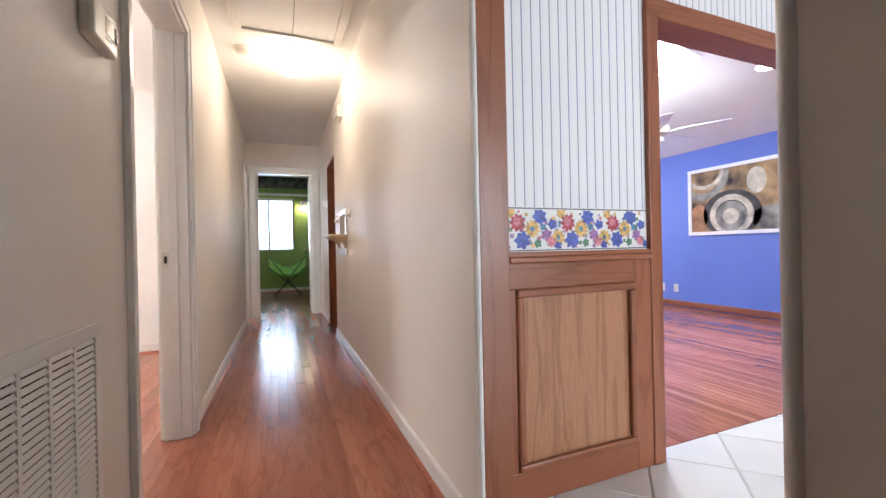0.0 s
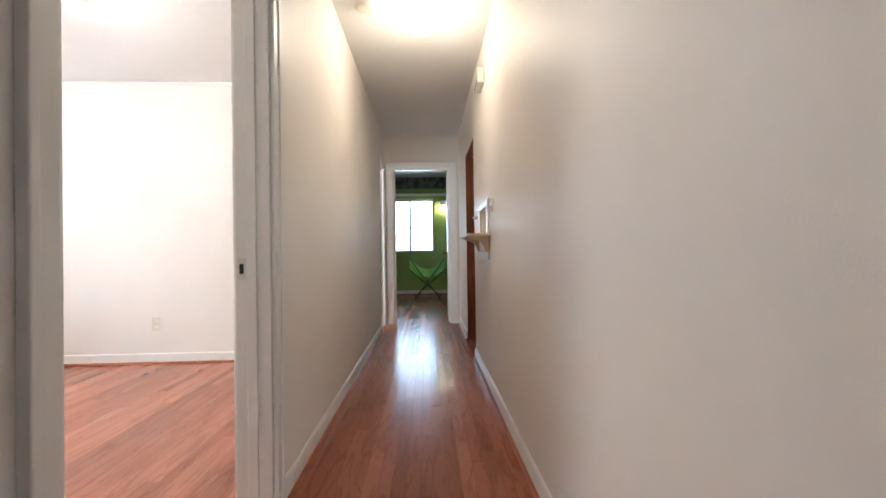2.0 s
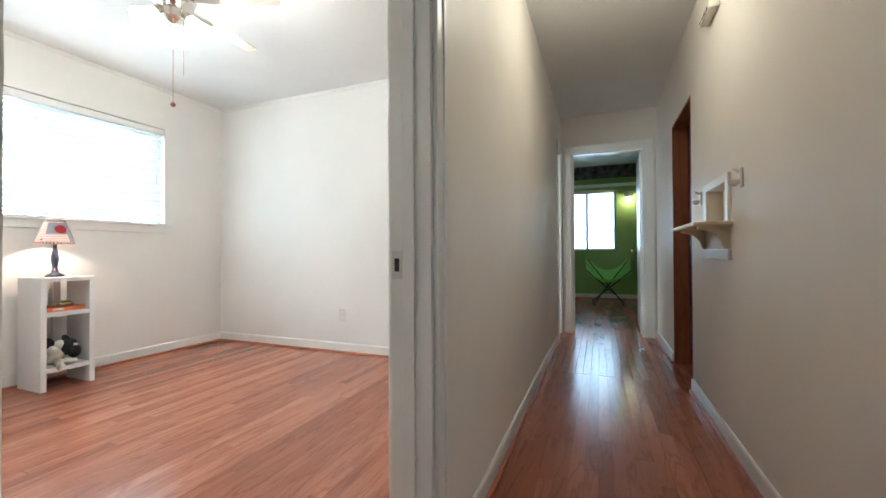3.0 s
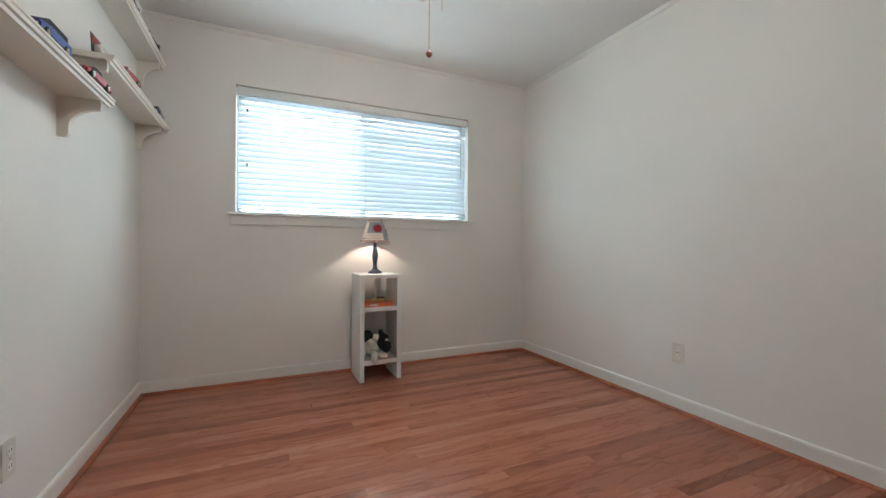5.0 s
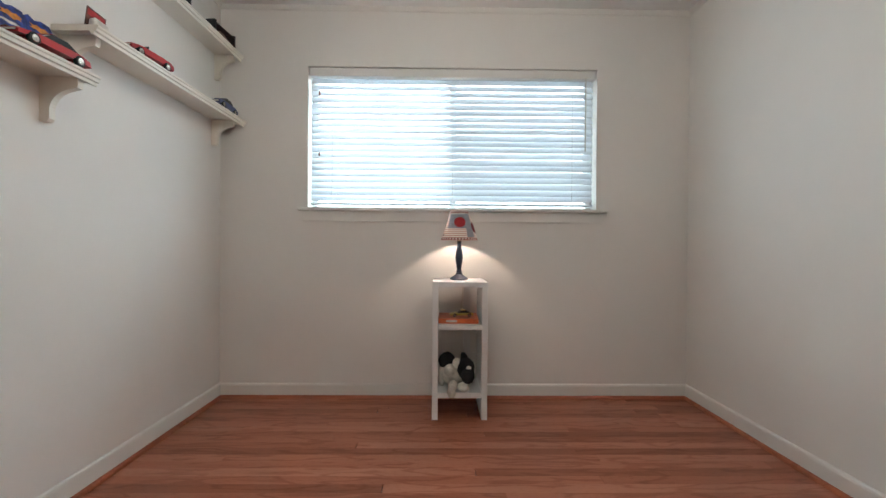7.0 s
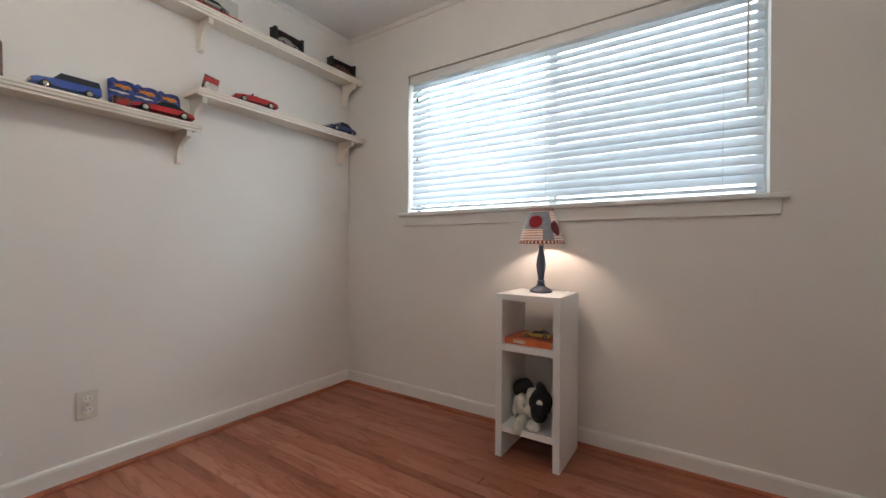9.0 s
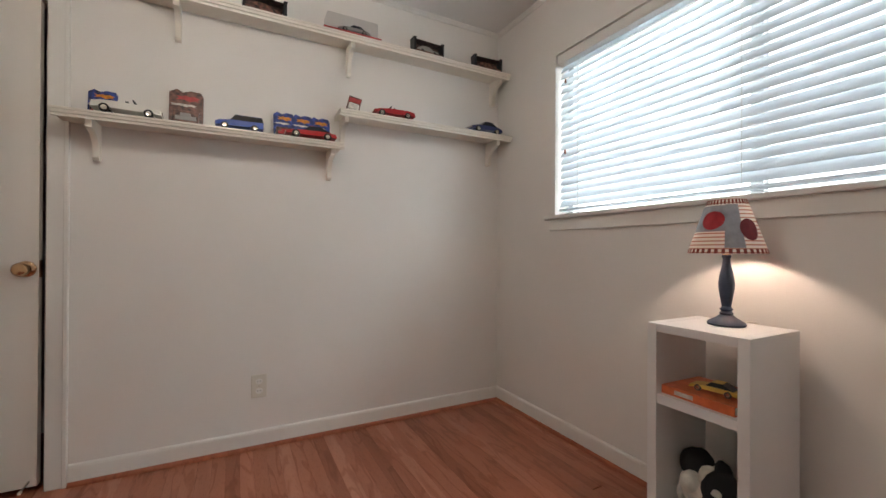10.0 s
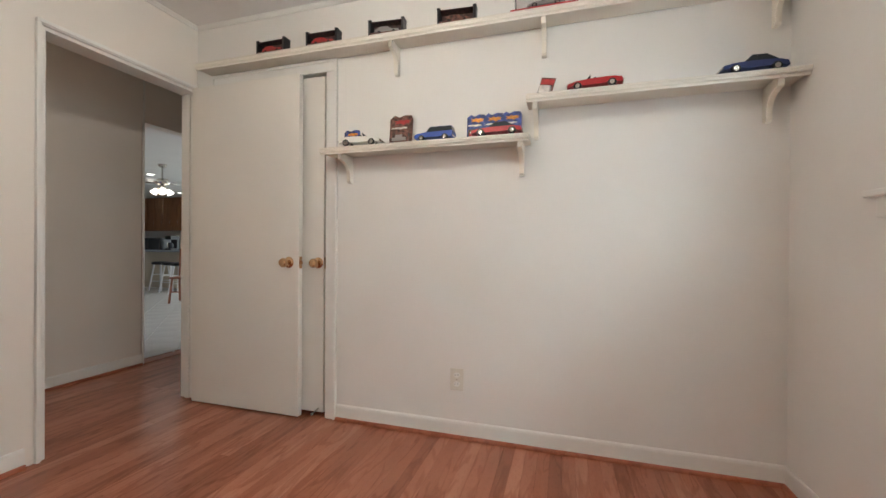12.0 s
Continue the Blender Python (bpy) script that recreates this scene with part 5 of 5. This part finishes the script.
# ---- family room picture and downlight ----
P0, P1, PZ0, PZ1 = 2.75, 4.63, 1.02, 1.92
pc = thing("framed_picture", (BX, P1, PZ0), "large abstract machine painting in a white frame", "picture")
pw, ph = P1 - P0, PZ1 - PZ0
yy = lambda u: -u * pw
part("canvas", boxes((-0.02, -0.0005, -pw + 0.04, -0.04, 0.04, ph - 0.04)), paint("ochre_canvas", (0.38, 0.24, 0.11), 0.6, 0.5, blotch=3.5), pc)
for a, b, c, d in ((-pw, 0, 0, 0.045), (-pw, 0, ph - 0.045, ph), (-0.045, 0, 0.045, ph - 0.045), (-pw, -pw + 0.045, 0.045, ph - 0.045)):
    part("frame_strip", boxes((-0.035, -0.0005, a, b, c, d), bevel=0.004), M_WHITE, pc)
M_STEEL, M_SAND = paint("painted_grey", (0.26, 0.25, 0.21), 0.6, 0.4, blotch=6), paint("painted_sand", (0.56, 0.50, 0.38), 0.6, 0.3, blotch=6)
M_SOOT, M_RUST = paint("painted_black", (0.06, 0.055, 0.045), 0.6, 0.3, blotch=6), paint("painted_rust", (0.45, 0.20, 0.08), 0.6, 0.3, blotch=6)


def daub(u, v, ru, rv, material, d, inner=0.0, a0=0.0, a1=math.tau):
    bm = bmesh.new()
    n = 28
    pt = lambda a, k: bm.verts.new((-0.0202 - d * 0.0004, max(min(-u * pw + k * ru * math.cos(a), -0.046), -pw + 0.046), max(min(v * ph + k * rv * math.sin(a), ph - 0.046), 0.046)))
    o = [pt(a0 + (a1 - a0) * i / n, 1) for i in range(n + 1)]
    q = [pt(a0 + (a1 - a0) * i / n, inner) for i in range(n + 1)]
    for i in range(n):
        bm.faces.new((o[i], o[i + 1], q[i + 1], q[i]))
    part("paint_shape", bm, material, pc)


daub(0.10, 0.9, 0.36, 0.34, M_STEEL, 1, 0.72)
daub(0.12, 0.95, 0.26, 0.24, M_SAND, 2, 0.8)
daub(0.30, 0.30, 0.36, 0.30, M_SOOT, 1)
daub(0.30, 0.28, 0.27, 0.26, M_SAND, 2, 0.72)
daub(0.30, 0.26, 0.19, 0.19, M_STEEL, 3)
daub(0.30, 0.26, 0.10, 0.10, M_SAND, 4)
daub(0.46, 0.72, 0.11, 0.16, M_SAND, 2)
daub(0.58, 0.20, 0.30, 0.16, M_STEEL, 1)
daub(0.60, 0.62, 0.03, 0.30, M_RUST, 2, 0.2, -1.5, 1.5)
daub(0.85, 0.55, 0.26, 0.28, M_STEEL, 2, 0.7)
daub(0.85, 0.55, 0.15, 0.16, M_SAND, 3)
daub(0.08, 0.25, 0.12, 0.2, M_RUST, 1)
M_CAN = glow("downlight_glow", (1.0, 0.97, 0.92), 6.0)
dl = thing("downlight", (4.12, 2.90, vault(4.12) - 0.001), "lit recessed downlight in the sloping ceiling", "downlight")
m = pose(0, 0, 0, 0, 10.4, 0)
part("trim_ring", lathe([(0.09, -0.0005), (0.09, -0.008), (0.075, -0.012), (0.072, -0.006)], 28, m), M_TRIM, dl)
part("lens", lathe([(0.07, -0.007), (0.065, -0.010), (0.002, -0.011)], 24, m), M_CAN, dl)

# ---- green room ----
M_LIME = paint("lime_canvas", (0.30, 0.60, 0.10), 0.8, 0.1, blotch=14, bump=0.3)
M_GUN = paint("dark_tube", (0.03, 0.03, 0.035), 0.4, metal=0.6)
ac = thing("folding_chair", (0.28, 9.85, 0), "lime green canvas butterfly chair on dark tubes", "chair", turn=180)
sb = bmesh.new()
g = 12
grid = [[None] * (g + 1) for _ in range(g + 1)]
for i in range(g + 1):
    for j in range(g + 1):
        u, v = i / g * 2 - 1, j / g
        x = u * (0.36 + 0.02 * v)
        y = 0.30 - 0.62 * v
        z = 0.34 + 0.22 * u * u * (0.55 + 0.6 * v) + 0.46 * max(0, v - 0.42) ** 1.2 + 0.10 * (1 - v) ** 2 + 0.006 * noise.noise((u * 4, v * 4, 0))
        grid[i][j] = sb.verts.new((x, y, z))
for i in range(g):
    for j in range(g):
        sb.faces.new((grid[i][j], grid[i + 1][j], grid[i + 1][j + 1], grid[i][j + 1]))
bmesh.ops.solidify(sb, geom=sb.faces[:], thickness=0.012)
part("canvas_seat", sb, M_LIME, ac, "lime green canvas sling", smooth=True)
for a, b in (((-0.36, 0.30, 0.60), (0.26, -0.22, 0.012)), ((0.36, 0.30, 0.60), (-0.26, -0.22, 0.012)), ((-0.37, -0.31, 0.80), (0.24, 0.25, 0.012)), ((0.37, -0.31, 0.80), (-0.24, 0.25, 0.012))):
    leg = part("leg", rod(bmesh.new(), a, b, 0.011), M_GUN, ac)
    part("foot", lathe([(0.02, 0.0), (0.02, 0.02), (0.012, 0.03)], 12, Matrix.Translation((b[0], b[1], 0.0005))), M_BLACK, leg)
M_FRIEZE = paint("dark_border_paper", (0.14, 0.13, 0.13), 0.6, 0.5, blotch=9)
for name, dims in (("wall_border_1", (GX0, GX1, GY - 0.004, GY - 0.0005, 2.36, 2.61)), ("wall_border_2", (GX1 - 0.004, GX1 - 0.0005, EY + 0.13, GY - 0.005, 2.36, 2.61))):
    solid(name, boxes(dims), M_FRIEZE, "dark patterned wallpaper border under the ceiling", "wallpaper", "structure")
solid("trim", boxes((GX0, GX1, GY - 0.12, GY - 0.001, 2.19, 2.215), (GX0, GX1, GY - 0.13, GY - 0.11, 2.175, 2.235), bevel=0.003), M_TRIM, "white high shelf rail in the green room", "trim", "structure")
cl = thing("bifold_door", (GX1 - 0.002, 9.15, 0.01), "white closet door in the green room", "closet door")
part("panel", boxes((-0.035, 0, 0, 0.62, 0, 2.12), bevel=0.003), M_TRIM, cl)
part("panel", boxes((-0.035, 0, 0.63, 1.25, 0, 2.12), bevel=0.003), M_TRIM, cl)
fl = thing("wall_lamp", (0.66, GY - 0.02, 2.02), "small lit wall lamp in the green room", "lamp")
part("shade", lathe([(0.06, -0.06), (0.09, 0.04), (0.088, 0.045)], 20, pose(0, -0.09, 0)), M_TRIM, fl)
part("arm", rod(bmesh.new(), (0, 0.018, 0), (0, -0.09, 0), 0.008), M_CHROME, fl)
bulb("green_room_bulb", (0.66, GY - 0.11, 1.93), 3.5, (1, 0.85, 0.6), 0.03)

# ---- kitchen, far beyond the opening ----
M_CAB = oak("kitchen_cabinet_oak", [(0, (0.34, 0.15, 0.06)), (1, (0.40, 0.18, 0.08))], along="Z", rough=0.35, wide=10)
M_TOP = paint("dark_counter", (0.05, 0.055, 0.07), 0.2, 0.3, blotch=60)


def cabinet(place, w, d, h, label, count, turn=0):
    ob = thing("kitchen_cabinet", place, label, "cabinet", "kitchen cabinets", turn=turn)
    part("body", boxes((0, w, -d, 0, 0, h), bevel=0.002), M_CAB, ob)
    n = w / count
    for k in range(count):
        dr = part("door", boxes((k * n + 0.008, (k + 1) * n - 0.008, 0.0005, 0.02, 0.02, h - 0.02), bevel=0.005), M_CAB, ob)
        part("handle", rod(bmesh.new(), (k * n + 0.04, 0.03, h * 0.2), (k * n + 0.04, 0.03, h * 0.2 + 0.1), 0.005), M_CHROME, dr)
    return ob


for k in range(5):
    x, y = 7.3 + k * 0.62, -4.2
    cabinet((x, y, 0.0005), 0.61, 0.6, 0.88, "oak base cabinet along the kitchen wall", 1)
    cabinet((x, y - 0.28, 1.45), 0.61, 0.33, 0.96, "oak wall cabinet above the counter", 2)
solid("worktop", boxes((7.28, 10.42, -4.82, -4.16, 0.882, 0.922), bevel=0.004), M_TOP, "dark stone worktop along the kitchen wall", "worktop")
solid("wall_kitchen_mid", boxes((6.1, KX, -4.94, -4.82, 0, KC)), M_WALL, "plain kitchen wall behind the cabinets", "wall", "structure")
isl = thing("kitchen_bar", (5.3, -3.0, 0), "pale kitchen bar with a light blue-grey top", "kitchen bar", turn=0)
part("base", boxes((0, 2.6, -0.12, 0.12, 0.0005, 0.86), bevel=0.004), paint("bar_cream", (0.70, 0.60, 0.46), 0.5), isl)
part("top", boxes((-0.05, 2.65, -0.25, 0.28, 0.861, 0.905), bevel=0.008), paint("bar_top_grey", (0.50, 0.54, 0.60), 0.2, 0.1, blotch=30), isl)
cm = thing("coffee_maker", (6.42, -3.05, 0.906), "black coffee maker on the bar", "coffee maker")
part("body", boxes((-0.1, 0.1, -0.11, -0.04, 0, 0.34), (-0.1, 0.1, -0.04, 0.12, 0.25, 0.34), (-0.1, 0.1, -0.04, 0.12, 0, 0.04), bevel=0.008), M_BLACK, cm)
part("carafe", lathe([(0.05, 0.042), (0.07, 0.09), (0.06, 0.16), (0.045, 0.18)], 20, pose(0, 0.04, 0)), M_TINT, cm, smooth=True)
part("handle", boxes((-0.01, 0.01, 0.11, 0.13, 0.07, 0.17), bevel=0.004), M_CHROME, cm)
mw = thing("microwave", (6.9, -3.06, 0.906), "black microwave on the bar", "microwave")
part("body", boxes((-0.25, 0.25, -0.17, 0.16, 0.01, 0.29), bevel=0.006), M_BLACK, mw)
part("door_glass", boxes((-0.24, 0.10, 0.1605, 0.166, 0.03, 0.27), bevel=0.003), M_TINT, mw)
part("foot", boxes((-0.2, 0.2, -0.1, 0.1, 0.0005, 0.01)), M_TYRE, mw)


def stool(place, frame_mat, label, high=0.64, turn=0):
    ob = thing("bar_stool", place, label, "stool", "bar stools", turn=turn)
    part("seat", lathe([(0.16, high - 0.05), (0.175, high - 0.03), (0.17, high), (0.10, high + 0.012), (0.01, high + 0.014)], 24), M_BLACK, ob, "round black padded seat", smooth=True)
    for a in (45, 135, 225, 315):
        c, s = math.cos(radians(a)), math.sin(radians(a))
        part("leg", rod(bmesh.new(), (0.12 * c, 0.12 * s, high - 0.05), (0.22 * c, 0.22 * s, 0.0005), 0.017), frame_mat, ob)
    for k, z in ((0, 0.22), (1, 0.36), (2, 0.22), (3, 0.36)):
        r = 0.22 - 0.1 * z / (high - 0.05)
        a, b = radians(45 + 90 * k), radians(135 + 90 * k)
        part("rung", rod(bmesh.new(), (r * math.cos(a), r * math.sin(a), z), (r * math.cos(b), r * math.sin(b), z), 0.010), frame_mat, ob)
    return ob


stool((5.45, -2.25, 0), M_WHITE, "white wooden bar stool with a black seat")
stool((5.0, -2.1, 0), M_WHITE, "white wooden bar stool with a black seat", turn=20)
stool((5.95, -2.4, 0), M_WHITE, "white wooden bar stool with a black seat", turn=10)
wc = thing("wooden_chair", (3.78, -1.2, 0), "reddish wooden dining chair", "chair", turn=30)
part("seat", boxes((-0.21, 0.21, -0.2, 0.2, 0.43, 0.46), bevel=0.01), M_WOODX, wc)
for sx in (-1, 1):
    part("leg", rod(bmesh.new(), (sx * 0.17, 0.16, 0.43), (sx * 0.2, 0.2, 0.0005), 0.018), M_WOOD, wc)
    part("back_post", rod(rod(bmesh.new(), (sx * 0.19, -0.22, 0.0005), (sx * 0.18, -0.18, 0.45), 0.018), (sx * 0.18, -0.18, 0.45), (sx * 0.19, -0.25, 0.95), 0.016), M_WOOD, wc)
part("top_rail", boxes((-0.19, 0.19, -0.262, -0.236, 0.86, 0.95), bevel=0.006), M_WOODX, wc)
part("stretcher", rod(bmesh.new(), (-0.19, 0.185, 0.2), (0.19, 0.185, 0.2), 0.010), M_WOODX, wc)
for x, y in ((5.2, -1.6), (6.2, -3.2), (7.2, -3.9)):
    k = thing("downlight", (x, y, KC), "lit recessed kitchen downlight", "downlight", "kitchen downlights")
    part("trim_ring", lathe([(0.09, -0.0005), (0.09, -0.008), (0.075, -0.012), (0.072, -0.006)], 24), M_TRIM, k)
    part("lens", lathe([(0.07, -0.007), (0.065, -0.010), (0.002, -0.011)], 20), M_CAN, k)


# ---- floors, laid strip by strip ----
fh = thing("floor", (0, 0, 0), "red-brown strip oak floor with worn varnish", "floor", kind="structure")
strip_meshes = {}
PW = 0.057


def strip_mesh(length):
    key = round(length, 2)
    if key not in strip_meshes:
        bm = bmesh.new()
        w, b, c = PW / 2 - 0.0001, -0.012, 0.0005
        lo = [bm.verts.new((x, y, b)) for x, y in ((-w, 0.0003), (w, 0.0003), (w, key - 0.0003), (-w, key - 0.0003))]
        mi = [bm.verts.new((v.co.x, v.co.y, -c)) for v in lo]
        hi = [bm.verts.new((v.co.x * (1 - c / w), min(max(v.co.y, c), key - c), 0)) for v in lo]
        for p, q in ((lo, mi), (mi, hi)):
            for i in range(4):
                bm.faces.new((p[i], p[(i + 1) % 4], q[(i + 1) % 4], q[i]))
        bm.faces.new(hi)
        strip_meshes[key] = finish("plank", bm, M_PLANK)
    return strip_meshes[key]


def cuts(y0, y1, rnd, low=1.0, high=2.6):
    ys, y = [], y0 - rnd.uniform(0, 0.8)
    while y < y1:
        n = y + round(rnd.uniform(low, high), 1)
        if y1 - n < 0.2:
            n = y1
        a, b = max(y, y0), min(n, y1)
        if b - a > 0.03:
            ys.append((a, b))
        y = n
    return ys


rnd = random.Random(7)
joined = []
single = 0
nx = int((0.82 - (WX - 0.05)) / PW) + 1
for i in range(nx):
    x = WX - 0.05 + PW * (i + 0.5)
    spans = [(2.2, 5.3)] if x < RX - 0.03 else [(-0.85, 2.2), (2.2, 5.3), (5.3, 10.6)]
    for y0, y1 in spans:
        near = y0 == 2.2
        for a, b in cuts(y0, y1, rnd):
            if near and single < 300:
                ob = new("plank", strip_mesh(b - a))
                ob.parent = fh
                ob.location = (x, a, rnd.uniform(-0.0003, 0))
                single += 1
            else:
                joined.append((x, a, b))
for i in range(int((RX + 2.3) / PW) + 1):
    x = -2.3 + PW * (i + 0.5)
    joined += [(x, a, b) for a, b in cuts(5.3, 10.6, rnd)]
for i in range(int((5.52 - 0.9) / PW) + 1):
    x = 0.88 + PW * (i + 0.5)
    joined += [(x, a, b) for a, b in cuts(2.035, 7.0, rnd)]


def joined_strips(name, spans, label):
    verts, faces = [], []
    w, c = PW / 2 - 0.0003, 0.0008
    for x, a, b in spans:
        n = len(verts)
        verts += [(x - w, a, -0.012), (x + w, a, -0.012), (x + w, b, -0.012), (x - w, b, -0.012)]
        verts += [(x - w + c, a + c, 0), (x + w - c, a + c, 0), (x + w - c, b - c, 0), (x - w + c, b - c, 0)]
        faces += [(n + 4, n + 5, n + 6, n + 7), (n, n + 1, n + 5, n + 4), (n + 1, n + 2, n + 6, n + 5), (n + 2, n + 3, n + 7, n + 6), (n + 3, n, n + 4, n + 7)]
    me = bpy.data.meshes.new(name)
    me.from_pydata(verts, [], faces)
    me.materials.append(M_PLANKS)
    ob = new(name, me)
    ob.parent = fh
    return tagged(ob, label, kind="stuff")


joined_strips("oak_strips", joined, "further oak strips of hall and side rooms")

# pale tiles of the kitchen, laid on the diagonal
ft = thing("floor_kitchen", (0, 0, 0), "pale glazed kitchen floor tiles laid diagonally", "floor", kind="structure")
part("grout", boxes((0.815, KX, KY, 2.03, -0.012, -0.0035)), M_GROUT, ft)
solid("floor_threshold", boxes((0.70, 0.815, 1.02, 1.828, -0.011, 0.006), bevel=0.004), M_SHOE, "stained oak threshold strip", "floor", "structure")
TS = 0.33
tb = bmesh.new()
h = TS / 2 - 0.003
lo = [tb.verts.new((x, y, -0.0034)) for x, y in ((-h, -h), (h, -h), (h, h), (-h, h))]
hi = [tb.verts.new((v.co.x * 0.985, v.co.y * 0.985, 0)) for v in lo]
tb.faces.new(hi)
for i in range(4):
    tb.faces.new((lo[i], lo[(i + 1) % 4], hi[(i + 1) % 4], hi[i]))
tile_mesh = finish("tile", tb, M_TILE)
turned = Matrix.Rotation(radians(45), 4, "Z")


def cut_tile(p):
    """A tile at p trimmed at the wood floor's edge and the hall threshold."""
    bm = bmesh.new()
    bm.from_mesh(tile_mesh)
    bm.transform(Matrix.Translation(p) @ turned)
    for co, no in (((0, 2.03, 0), (0, 1, 0)), ((0.82, 0, 0), (-1, 0, 0))):
        bmesh.ops.bisect_plane(bm, geom=bm.verts[:] + bm.edges[:] + bm.faces[:], plane_co=co, plane_no=no, clear_outer=True)
    return bm


count = 0
for i in range(-30, 40):
    for j in range(-40, 30):
        p = turned @ Vector((i * TS, j * TS, 0)) + Vector((2.083, 2.023 + TS * 0.7071, 0))
        if not (0.60 < p.x < 8.2 and -5.0 < p.y < 2.25 and p.x + 2.2 * abs(p.y) < 12.5 and count < 300):
            continue
        if p.y > 1.79 or p.x < 1.06:
            bm = cut_tile(p)
            if bm.faces:
                part("tile", bm, M_TILE, ft)
                count += 1
            else:
                bm.free()
        else:
            o = new("tile", tile_mesh)
            o.parent = ft
            o.matrix_basis = Matrix.Translation(p) @ turned
            count += 1
